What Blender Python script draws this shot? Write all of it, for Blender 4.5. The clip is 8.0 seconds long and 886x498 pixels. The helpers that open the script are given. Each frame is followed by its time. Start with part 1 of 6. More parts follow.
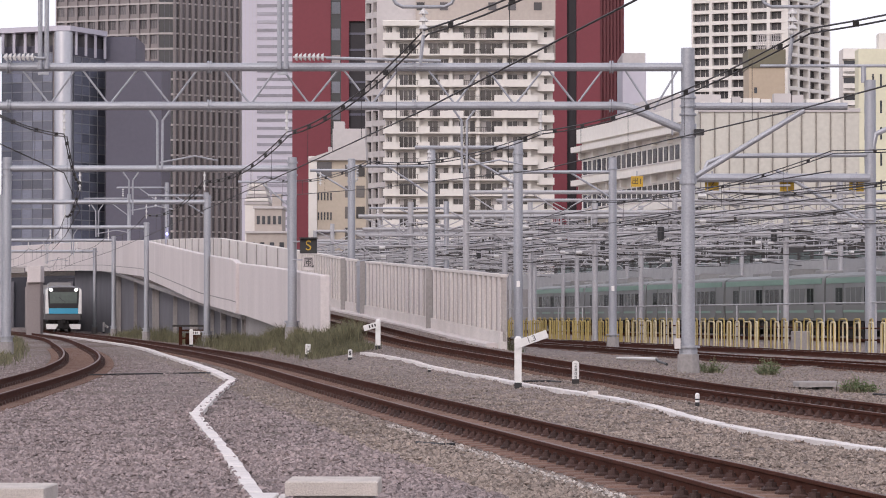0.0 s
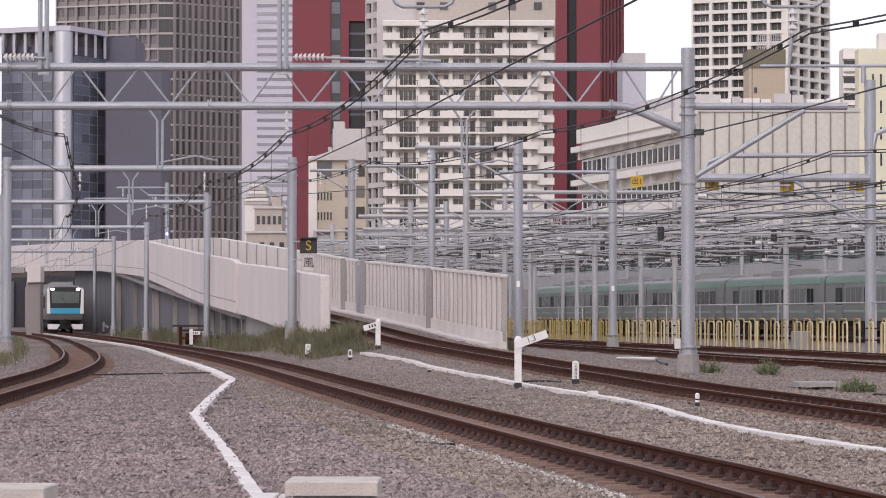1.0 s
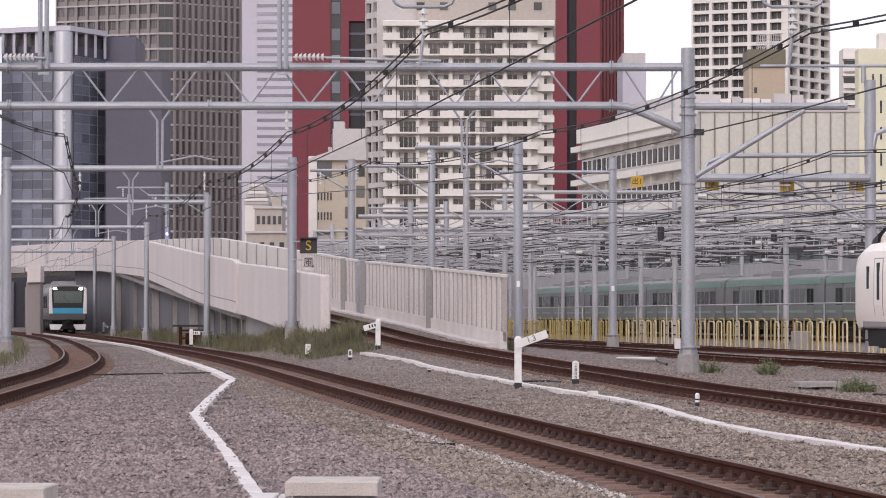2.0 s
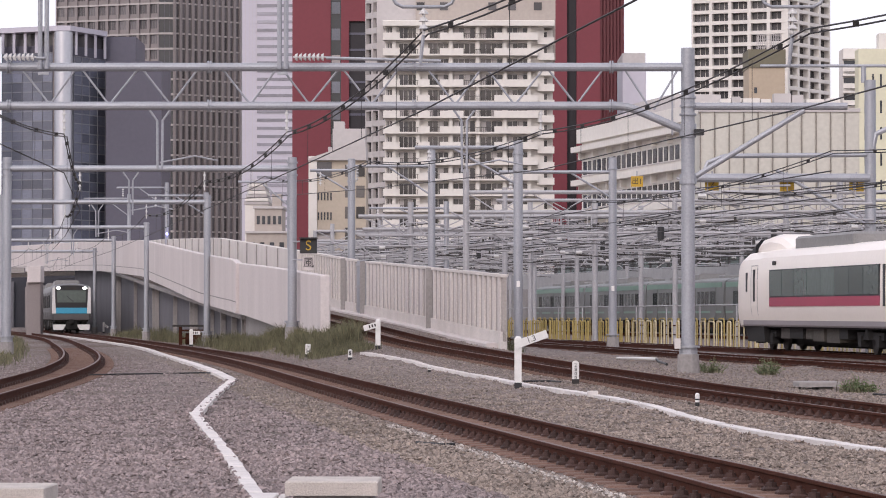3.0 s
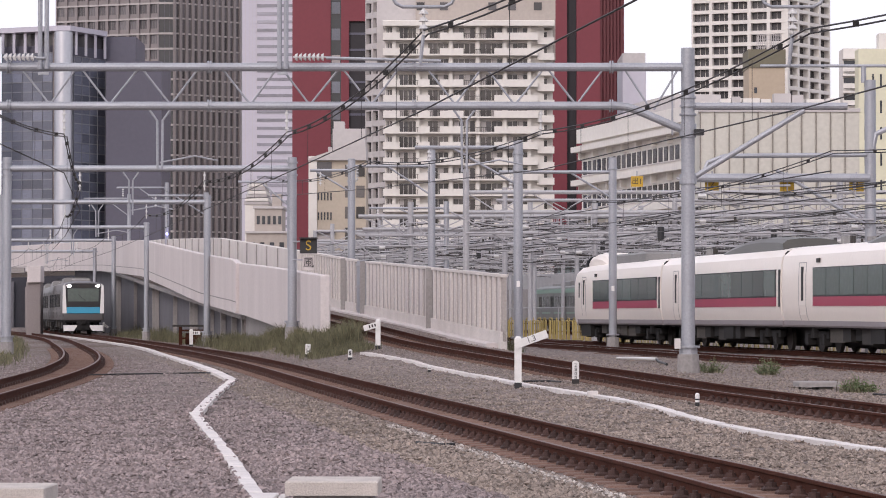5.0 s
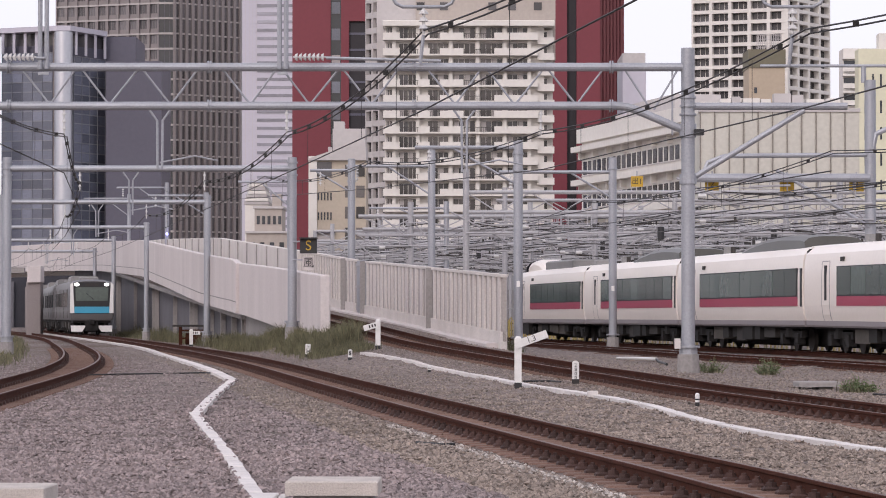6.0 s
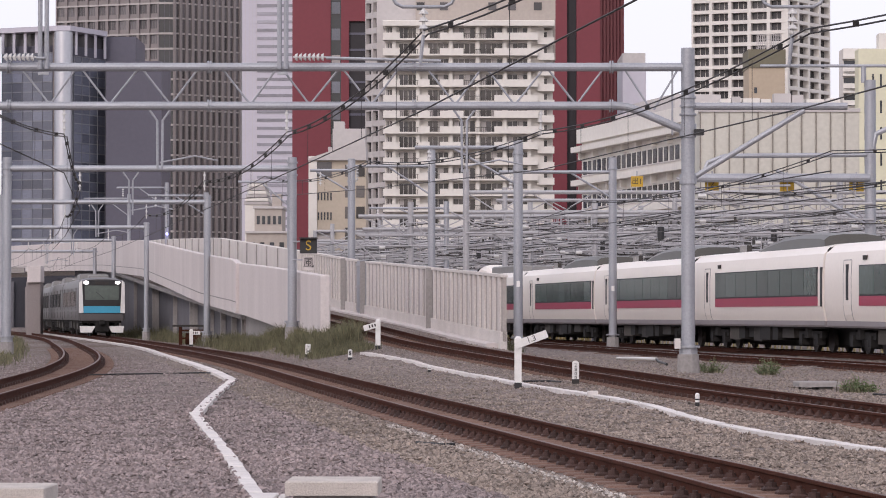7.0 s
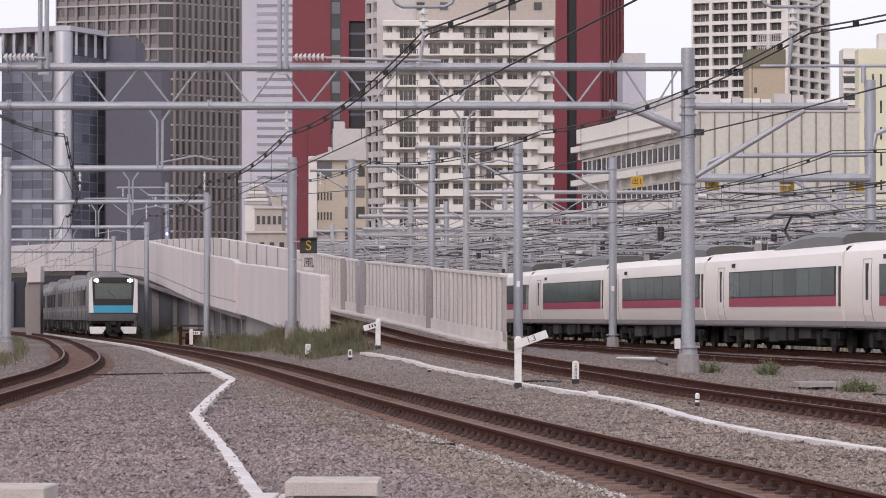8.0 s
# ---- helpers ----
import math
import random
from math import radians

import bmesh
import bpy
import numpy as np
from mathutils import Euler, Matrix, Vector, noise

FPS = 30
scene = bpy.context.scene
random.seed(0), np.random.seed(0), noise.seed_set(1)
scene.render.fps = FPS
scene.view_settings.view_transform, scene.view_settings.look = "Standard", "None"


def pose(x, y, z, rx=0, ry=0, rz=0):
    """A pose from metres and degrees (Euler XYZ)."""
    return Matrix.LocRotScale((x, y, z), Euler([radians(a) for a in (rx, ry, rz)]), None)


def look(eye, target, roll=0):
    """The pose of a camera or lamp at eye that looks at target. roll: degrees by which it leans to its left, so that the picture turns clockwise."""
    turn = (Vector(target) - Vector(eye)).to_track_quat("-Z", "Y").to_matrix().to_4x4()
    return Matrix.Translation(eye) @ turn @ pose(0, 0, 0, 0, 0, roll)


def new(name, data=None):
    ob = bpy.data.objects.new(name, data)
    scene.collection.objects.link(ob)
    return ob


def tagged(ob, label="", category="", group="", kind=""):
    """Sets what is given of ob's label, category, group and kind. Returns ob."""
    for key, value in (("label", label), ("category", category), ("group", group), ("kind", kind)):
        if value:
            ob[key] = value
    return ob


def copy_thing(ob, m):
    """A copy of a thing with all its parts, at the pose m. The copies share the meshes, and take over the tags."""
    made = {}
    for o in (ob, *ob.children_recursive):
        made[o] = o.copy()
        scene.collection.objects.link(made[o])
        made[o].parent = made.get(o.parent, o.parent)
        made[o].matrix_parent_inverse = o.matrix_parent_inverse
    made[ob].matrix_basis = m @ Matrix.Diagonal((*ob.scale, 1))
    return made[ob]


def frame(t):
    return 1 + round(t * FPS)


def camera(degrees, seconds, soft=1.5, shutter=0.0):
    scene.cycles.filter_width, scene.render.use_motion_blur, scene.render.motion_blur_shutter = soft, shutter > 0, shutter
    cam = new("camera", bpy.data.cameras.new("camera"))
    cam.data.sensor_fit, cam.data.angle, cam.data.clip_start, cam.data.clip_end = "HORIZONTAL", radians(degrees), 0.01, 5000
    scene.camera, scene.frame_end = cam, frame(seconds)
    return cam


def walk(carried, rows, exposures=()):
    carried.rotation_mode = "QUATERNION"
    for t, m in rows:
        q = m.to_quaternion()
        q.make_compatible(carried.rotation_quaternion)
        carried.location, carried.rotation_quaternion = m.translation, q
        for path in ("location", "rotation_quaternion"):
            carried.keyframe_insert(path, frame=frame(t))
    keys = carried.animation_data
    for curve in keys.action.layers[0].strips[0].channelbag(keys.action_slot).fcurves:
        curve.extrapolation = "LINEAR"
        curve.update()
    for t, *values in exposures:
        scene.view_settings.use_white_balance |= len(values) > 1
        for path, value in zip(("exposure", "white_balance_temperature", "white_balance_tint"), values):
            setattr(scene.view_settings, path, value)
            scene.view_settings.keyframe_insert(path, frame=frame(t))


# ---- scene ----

# camera: a long lens on a low stand at the end of a platform, standing still
cam = camera(16.0, 8.0, soft=1.0)
EYE = pose(0, 0, 1.55, 91.222, 0, 0)
walk(cam, [(0.0, EYE), (8.0, EYE)], exposures=[(0.0, -0.07, 6180, 20), (4.7, -0.07, 6180, 20), (6.0, -0.16, 6180, 20), (8.0, -0.17, 6180, 20)])

# world: bright overcast sky
world = bpy.data.worlds.new("overcast_sky")
scene.world = world
world.use_nodes = True
wn = world.node_tree.nodes
wl = world.node_tree.links
sky = wn.new("ShaderNodeTexSky")
sky.sky_type = "NISHITA"
sky.sun_disc = False
sky.sun_elevation = radians(28)
sky.sun_rotation = radians(200)
sky.dust_density = 4.0
veil = wn.new("ShaderNodeMix")
veil.data_type = "RGBA"
veil.inputs[0].default_value = 0.75
veil.inputs[7].default_value = (7.7, 7.65, 7.6, 1)
wl.new(sky.outputs[0], veil.inputs[6])
wl.new(veil.outputs[2], wn["Background"].inputs[0])
wn["Background"].inputs[1].default_value = 0.164
sun_data = bpy.data.lights.new("sun", "SUN")
sun_data.energy = 0.95
sun_data.angle = radians(24)
sun_data.color = (1.0, 0.96, 0.9)
sun = new("sun", sun_data)
sun.matrix_world = look((-50, -100, 66), (0, 20, 0))


# ---- materials ----
def mat(name, col, rough=0.7, metal=0.0, vary=0.25, scale=3.0, fine=40.0, bump=0.2, per_object=0.0, per_island=0.0, tint=None, streak=0.0):
    """Two scales of noise over a base colour, with fine relief."""
    m = bpy.data.materials.new(name)
    m.use_nodes = True
    n, l = m.node_tree.nodes, m.node_tree.links
    b = n["Principled BSDF"]
    b.inputs["Roughness"].default_value = rough
    b.inputs["Metallic"].default_value = metal
    tc = n.new("ShaderNodeTexCoord")
    mp = n.new("ShaderNodeMapping")
    mp.inputs["Scale"].default_value = (1, 1, 1 - streak * 0.9)
    l.new(tc.outputs["Object"], mp.inputs[0])
    big = n.new("ShaderNodeTexNoise")
    big.inputs["Scale"].default_value = scale
    big.inputs["Detail"].default_value = 5
    small = n.new("ShaderNodeTexNoise")
    small.inputs["Scale"].default_value = fine
    small.inputs["Detail"].default_value = 3
    l.new(mp.outputs[0], big.inputs["Vector"])
    l.new(tc.outputs["Object"], small.inputs["Vector"])
    add = n.new("ShaderNodeMath")
    add.operation = "ADD"
    l.new(big.outputs[0], add.inputs[0])
    l.new(small.outputs[0], add.inputs[1])
    ramp = n.new("ShaderNodeMapRange")
    ramp.inputs[1].default_value, ramp.inputs[2].default_value = 0.6, 1.4
    l.new(add.outputs[0], ramp.inputs[0])
    mix = n.new("ShaderNodeMix")
    mix.data_type = "RGBA"
    dark = tint or tuple(c * (1 - vary) for c in col)
    mix.inputs[6].default_value = (*dark, 1)
    mix.inputs[7].default_value = (*(min(1, c * (1 + vary * 0.6)) for c in col), 1)
    l.new(ramp.outputs[0], mix.inputs[0])
    out = mix.outputs[2]
    if per_object or per_island:
        if per_object:
            src = n.new("ShaderNodeObjectInfo").outputs["Random"]
            amt = per_object
        else:
            src = n.new("ShaderNodeNewGeometry").outputs["Random Per Island"]
            amt = per_island
        r2 = n.new("ShaderNodeMapRange")
        r2.inputs[3].default_value, r2.inputs[4].default_value = 1 - amt, 1 + amt
        l.new(src, r2.inputs[0])
        hs = n.new("ShaderNodeHueSaturation")
        l.new(r2.outputs[0], hs.inputs["Value"])
        l.new(out, hs.inputs["Color"])
        out = hs.outputs[0]
    l.new(out, b.inputs["Base Color"])
    if bump:
        bp = n.new("ShaderNodeBump")
        bp.inputs["Strength"].default_value = bump
        bp.inputs["Distance"].default_value = 0.02
        l.new(small.outputs[0], bp.inputs["Height"])
        l.new(bp.outputs[0], b.inputs["Normal"])
    return m


def glow(name, col, power):
    m = bpy.data.materials.new(name)
    m.use_nodes = True
    b = m.node_tree.nodes["Principled BSDF"]
    b.inputs["Base Color"].default_value = (*col, 1)
    b.inputs["Emission Color"].default_value = (*col, 1)
    b.inputs["Emission Strength"].default_value = power
    return m


RUST = mat("rusted_rail_steel", (0.068, 0.024, 0.015), 0.95, 0.0, 0.4, 2.0, 30, 0.3)
RUST.node_tree.nodes["Principled BSDF"].inputs["Specular IOR Level"].default_value = 0.15
POLISHED = mat("polished_rail_head", (0.42, 0.40, 0.39), 0.35, 0.6, 0.2, 1.0, 20, 0.05)
HEAD = mat("worn_rail_head", (0.115, 0.068, 0.055), 0.6, 0.0, 0.3, 1.0, 20, 0.1)
CLIP = mat("rusted_fastening", (0.06, 0.03, 0.024), 0.8, 0.1, 0.4, 8.0, 60, 0.2, per_object=0.3)
SLEEPER = mat("stained_concrete_sleeper", (0.19, 0.125, 0.095), 0.9, 0, 0.35, 2.0, 40, 0.3, per_object=0.15, tint=(0.11, 0.055, 0.042))
LID = mat("white_trough_concrete", (0.66, 0.62, 0.60), 0.85, 0, 0.2, 2.0, 40, 0.25, per_object=0.08)
CONC = mat("pale_concrete", (0.60, 0.545, 0.53), 0.85, 0, 0.16, 0.6, 12, 0.15, streak=0.85)
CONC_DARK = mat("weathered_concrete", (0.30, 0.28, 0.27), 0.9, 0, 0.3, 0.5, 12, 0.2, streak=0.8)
PANEL = mat("ribbed_panel_concrete", (0.62, 0.575, 0.545), 0.85, 0, 0.2, 0.8, 14, 0.15, streak=0.85)
STEEL = mat("galvanised_steel", (0.36, 0.37, 0.40), 0.5, 0.35, 0.22, 1.2, 20, 0.08, streak=0.6)
STEEL_FAR = mat("dull_galvanised_steel", (0.40, 0.395, 0.41), 0.6, 0.2, 0.2, 0.8, 12, 0.05)
WIRE = mat("dark_copper_wire", (0.03, 0.028, 0.028), 0.6, 0.3, 0.2, 2, 30, 0)
INSUL = mat("white_porcelain", (0.58, 0.57, 0.56), 0.25, 0, 0.1, 6, 40, 0)
BLACK = mat("black_paint", (0.02, 0.02, 0.022), 0.5, 0, 0.3, 4, 40, 0.05)
WHITE = mat("white_paint", (0.74, 0.73, 0.71), 0.55, 0, 0.12, 5, 50, 0.05)
YELLOW = mat("yellow_paint", (0.36, 0.275, 0.085), 0.6, 0, 0.3, 3, 30, 0.1, per_object=0.15)
CREAM = mat("faded_cream_yellow_paint", (0.52, 0.445, 0.28), 0.6, 0, 0.25, 3, 30, 0.1, per_object=0.12)
SIGNY = mat("amber_sign_face", (0.50, 0.31, 0.02), 0.5, 0, 0.1, 5, 40, 0)
GRASS = mat("dry_green_grass", (0.15, 0.142, 0.082), 0.9, 0, 0.4, 0.6, 8, 0, per_island=0.45)


# ---- mesh building ----
class Geo:
    """Collects vertices and faces of one mesh."""

    def __init__(self):
        self.v, self.f, self.k = [], [], []

    def raw(self, verts, faces, k=0):
        o = len(self.v)
        self.v += [tuple(p) for p in verts]
        self.f += [tuple(i + o for i in q) for q in faces]
        self.k += [k] * len(faces)
        return self

    def box(self, x0, x1, y0, y1, z0, z1, m=None, k=0, e=0.0):
        """A box; e chamfers its upright and upper edges."""
        if e:
            return self.loft([[(x0 + e, y0, z), (x1 - e, y0, z), (x1, y0 + e, z), (x1, y1 - e, z), (x1 - e, y1, z), (x0 + e, y1, z), (x0, y1 - e, z), (x0, y0 + e, z)] for z in (z0, z1 - e)]
                             + [[(x0 + 2 * e, y0 + e, z1), (x1 - 2 * e, y0 + e, z1), (x1 - e, y0 + 2 * e, z1), (x1 - e, y1 - 2 * e, z1), (x1 - 2 * e, y1 - e, z1), (x0 + 2 * e, y1 - e, z1), (x0 + e, y1 - 2 * e, z1), (x0 + e, y0 + 2 * e, z1)]], m, k)
        p = [Vector((x, y, z)) for z in (z0, z1) for y in (y0, y1) for x in (x0, x1)]
        if m:
            p = [m @ q for q in p]
        return self.raw(p, [(0, 2, 3, 1), (4, 5, 7, 6), (0, 1, 5, 4), (2, 6, 7, 3), (0, 4, 6, 2), (1, 3, 7, 5)], k)

    def loft(self, rings, m=None, k=0, caps=True, closed=True):
        n = len(rings[0])
        p = [Vector(q) for r in rings for q in r]
        if m:
            p = [m @ q for q in p]
        f = []
        for i in range(len(rings) - 1):
            for j in range(n if closed else n - 1):
                a, b = i * n + j, i * n + (j + 1) % n
                f.append((a, b, b + n, a + n))
        if caps and closed:
            f.append(tuple(range(n - 1, -1, -1)))
            f.append(tuple((len(rings) - 1) * n + j for j in range(n)))
        return self.raw(p, f, k)

    def tube(self, a, b, r, n=8, r2=None, k=0):
        a, b = Vector(a), Vector(b)
        q = (b - a).to_track_quat("Z", "Y")
        rings = []
        for c, rad in ((a, r), (b, r if r2 is None else r2)):
            rings.append([c + q @ Vector((rad * math.cos(2 * math.pi * i / n), rad * math.sin(2 * math.pi * i / n), 0)) for i in range(n)])
        return self.loft(rings, None, k)

    def pipe(self, pts, r, n=6, k=0):
        """A tube along a bent line."""
        pts = [Vector(p) for p in pts]
        rings = []
        for i, p in enumerate(pts):
            d = (pts[min(i + 1, len(pts) - 1)] - pts[max(i - 1, 0)]).normalized()
            q = d.to_track_quat("Z", "Y")
            rings.append([p + q @ Vector((r * math.cos(2 * math.pi * j / n), r * math.sin(2 * math.pi * j / n), 0)) for j in range(n)])
        return self.loft(rings, None, k)

    def mesh(self, name, *mats, smooth=False):
        me = bpy.data.meshes.new(name)
        me.from_pydata(self.v, [], self.f)
        for m in mats:
            me.materials.append(m)
        if any(self.k):
            me.polygons.foreach_set("material_index", self.k)
        bm = bmesh.new()
        bm.from_mesh(me)
        bmesh.ops.recalc_face_normals(bm, faces=bm.faces)
        bm.to_mesh(me)
        bm.free()
        if smooth:
            me.polygons.foreach_set("use_smooth", [True] * len(me.polygons))
            me.set_sharp_from_angle(angle=radians(28))
        me.update()
        return me


def part(name, geo, material, parent, label="", smooth=False):
    mats = material if isinstance(material, tuple) else (material,)
    ob = new(name, geo.mesh(name, *mats, smooth=smooth) if isinstance(geo, Geo) else geo)
    ob.parent = parent
    return tagged(ob, label)


def thing(name, label, category, group="", kind="", at=None):
    ob = new(name)
    if at is not None:
        ob.matrix_world = at
    return tagged(ob, label, category, group, kind)


def solo(name, geo, material, label, category, group="", kind="", at=None, smooth=False):
    mats = material if isinstance(material, tuple) else (material,)
    ob = new(name, geo.mesh(name, *mats, smooth=smooth))
    if at is not None:
        ob.matrix_world = at
    return tagged(ob, label, category, group, kind)


# ---- the lie of the land and the lines of the tracks ----
def ramp01(a, b, t):
    t = min(1.0, max(0.0, (t - a) / (b - a)))
    return t * t * (3 - 2 * t)


class Line:
    """A smooth track line through a few plan points, by arc length, with its height."""

    def __init__(self, ctrl, height):
        c = np.array(ctrl, float)
        c = np.vstack([2 * c[0] - c[1], c, 2 * c[-1] - c[-2]])
        out = []
        for i in range(1, len(c) - 2):
            p0, p1, p2, p3 = c[i - 1:i + 3]
            t = np.linspace(0, 1, 60, endpoint=False)[:, None]
            out.append(0.5 * (2 * p1 + (p2 - p0) * t + (2 * p0 - 5 * p1 + 4 * p2 - p3) * t ** 2 + (3 * p1 - p0 - 3 * p2 + p3) * t ** 3))
        self.p = np.vstack(out + [c[-2:-1]])
        self.s = np.concatenate([[0], np.cumsum(np.hypot(*np.diff(self.p, axis=0).T))])
        self.height = height

    def at(self, s, off=0.0):
        """Place at arc length s, off metres to the right of the line, and the heading."""
        x, y = np.interp(s, self.s, self.p[:, 0]), np.interp(s, self.s, self.p[:, 1])
        x2, y2 = np.interp(s + 1, self.s, self.p[:, 0]), np.interp(s + 1, self.s, self.p[:, 1])
        x1, y1 = np.interp(s - 1, self.s, self.p[:, 0]), np.interp(s - 1, self.s, self.p[:, 1])
        d = math.hypot(x2 - x1, y2 - y1)
        tx, ty = (x2 - x1) / d, (y2 - y1) / d
        return Vector((x + ty * off, y - tx * off, self.height(y))), Vector((tx, ty, 0))

    def x(self, y):
        return float(np.interp(y, self.p[:, 1], self.p[:, 0]))

    def s_of_y(self, y):
        return float(np.interp(y, self.p[:, 1], self.s))

    def run(self, y0, y1, step, off=0.0, dz=0.0):
        s0, s1 = self.s_of_y(y0), self.s_of_y(y1)
        n = max(2, int((s1 - s0) / step) + 1)
        return [self.at(s0 + (s1 - s0) * i / (n - 1), off)[0] + Vector((0, 0, dz)) for i in range(n)]


def land(y):
    """Level of the rail heads on the flat tracks."""
    return 0.33 * ramp01(25, 112, y)


def climb(y):
    """Level of the rail heads on the track that climbs to the bridge."""
    return float(np.interp(y, [0, 40, 62, 77, 85, 98, 123, 205, 255, 290, 330, 420], [0.08, 0.12, 0.19, 0.33, 0.5, 0.8, 1.48, 4.0, 5.6, 6.4, 6.7, 6.8]))


MAIN = Line([(7.5, -8), (3.3, 27), (2.0, 37), (-2.2, 67.5), (-7.0, 102), (-18.8, 180), (-29.2, 243), (-40.6, 320), (-60, 465)], land)
LEFT = Line([(-9, 5), (-8.6, 45), (-9.0, 64), (-9.95, 84), (-12.05, 105), (-16.65, 140), (-23.5, 188), (-33.5, 245), (-51, 330), (-84, 470)], land)
RAMP = Line([(12.5, 0), (6.7, 48), (5.1, 62), (3.2, 77), (-0.6, 98), (-4.2, 123), (-7.8, 145), (-17.0, 205), (-25, 255), (-31, 290), (-43, 330), (-62, 370), (-95, 420)], climb)
NEARYARD = Line([(22, 25), (12.2, 84), (8.8, 102), (5.4, 134), (2.0, 165), (-12, 250), (-30, 340)], land)
EXPRESS = Line([(44.5, -130), (30.5, -20), (20.9, 55), (14.35, 102), (11.55, 122.4), (8.75, 142.4), (5.95, 162.5), (3.1, 182.7), (-2.0, 214), (-13, 262), (-35, 340)], land)


def ground_z(x, y):
    z = land(y) - 0.19
    if 30 < y < 150:
        d = abs(x - RAMP.x(y))
        w = 1 - ramp01(1.5, 4.6, d)
        z += w * max(0.0, climb(y) - land(y)) * (1 - ramp01(110, 126, y))
    return z


# ---- ground ----
def ballast_material():
    # Base tone lies below the loose stones', painting the shade in their gaps.
    m = mat("ballast", (0.205, 0.166, 0.148), 0.95, 0, 0.3, 0.25, 6, 0)
    n, l = m.node_tree.nodes, m.node_tree.links
    b = n["Principled BSDF"]
    base = b.inputs["Base Color"].links[0].from_socket
    geo = n.new("ShaderNodeNewGeometry")
    cells = n.new("ShaderNodeTexVoronoi")
    cells.inputs["Scale"].default_value = 15
    l.new(geo.outputs["Position"], cells.inputs["Vector"])
    hue = n.new("ShaderNodeMapRange")
    hue.inputs[3].default_value, hue.inputs[4].default_value = 0.45, 1.5
    sep = n.new("ShaderNodeSeparateColor")
    l.new(cells.outputs["Color"], sep.inputs[0])
    l.new(sep.outputs[0], hue.inputs[0])
    hs = n.new("ShaderNodeHueSaturation")
    l.new(hue.outputs[0], hs.inputs["Value"])
    l.new(base, hs.inputs["Color"])
    stain = n.new("ShaderNodeAttribute")
    stain.attribute_name = "rust"
    mix = n.new("ShaderNodeMix")
    mix.data_type = "RGBA"
    mix.inputs[7].default_value = (0.085, 0.05, 0.034, 1)
    l.new(stain.outputs["Fac"], mix.inputs[0])
    l.new(hs.outputs[0], mix.inputs[6])
    l.new(mix.outputs[2], b.inputs["Base Color"])
    bp = n.new("ShaderNodeBump")
    bp.inputs["Strength"].default_value = 0.9
    bp.inputs["Distance"].default_value = 0.05
    bp.invert = True
    l.new(cells.outputs["Distance"], bp.inputs["Height"])
    l.new(bp.outputs[0], b.inputs["Normal"])
    return m


BALLAST = ballast_material()


def relief(x, y):
    """Unevenness of the ballast, flat between the rails."""
    if abs(x) > 40 or y > 200 or y < 0:
        return 0.0
    n = noise.noise((x * 0.6, y * 0.6, 0)) * 0.05 + noise.noise((x * 2.5, y * 2.5, 3)) * 0.03
    d = min(abs(x - MAIN.x(y)), abs(x - LEFT.x(y)), abs(x - RAMP.x(y)))
    k = ramp01(0.9, 1.5, d)
    return n * k - 0.015 * (1 - k)


def rust_at(x, y):
    r = 0.0
    if y < 260:
        for line in (MAIN, LEFT, RAMP):
            d = abs(x - line.x(y))
            r = max(r, 0.75 * (1 - ramp01(0.7, 1.45, d)), (0.35 if line is LEFT else 0.22) * (1 - ramp01(1.2, 2.9, d)))
    return r


def build_ground():
    xs = [-3000, -800, -300, -120, -70, -50, -40, -32, -26, -21, -17.5] + [-15 + 0.3 * i for i in range(107)] + [18.5, 22, 27, 34, 45, 60, 100, 300, 800, 3000]
    ys = [-400, -60, -10, 0, 10, 18] + [22 + 0.35 * i for i in range(340)] + [142, 146, 150, 156, 164, 174, 186, 200, 215, 230, 250, 280, 320, 380, 500, 800, 1500, 4000]
    v, f, rust = [], [], []
    for y in ys:
        for x in xs:
            n = relief(x, y)
            v.append((x, y, ground_z(x, y) + n))
            rust.append(rust_at(x, y))
    w = len(xs)
    for j in range(len(ys) - 1):
        for i in range(w - 1):
            a = j * w + i
            f.append((a, a + 1, a + w + 1, a + w))
    me = bpy.data.meshes.new("ground")
    me.from_pydata(v, [], f)
    me.materials.append(BALLAST)
    att = me.attributes.new("rust", "FLOAT", "POINT")
    att.data.foreach_set("value", rust)
    me.polygons.foreach_set("use_smooth", [True] * len(f))
    ob = new("ground", me)
    tagged(ob, "grey crushed stone ballast with brown rust stains", "ground", kind="structure")


build_ground()

# ---- tracks ----
RAIL_SECTION = [(-0.064, -0.16), (0.064, -0.16), (0.064, -0.148), (0.011, -0.128), (0.011, -0.045), (0.033, -0.034), (0.033, -0.006), (0.026, 0.0), (-0.026, 0.0), (-0.033, -0.006), (-0.033, -0.034), (-0.011, -0.045), (-0.011, -0.128), (-0.064, -0.148)]


RAIL_SECTION = [(u * 1.08, w * 1.09) for u, w in RAIL_SECTION]

def sweep(pts, section, g, tops=()):
    """Sweeps an upright section along a line of points; tops name the section's faces in the second material."""
    rings = []
    for i, p in enumerate(pts):
        d = pts[min(i + 1, len(pts) - 1)] - pts[max(i - 1, 0)]
        s = Vector((d.y, -d.x, 0)).normalized()
        rings.append([p + s * u + Vector((0, 0, w)) for u, w in section])
    n, k0 = len(section), len(g.f)
    g.loft(rings)
    for i in range(len(rings) - 1):
        for j in tops:
            g.k[k0 + i * n + j] = 1
    return g


def build_track(line, y0, y1, label, name="railway_track", step=1.5, head=HEAD):
    tr = thing(name, label, "railway track", kind="structure")
    for off in (-0.566, 0.566):
        g = sweep(line.run(y0, y1, step, off), RAIL_SECTION, Geo(), tops=(7,))
        part("rail", g, (RUST, head), tr)
    return tr


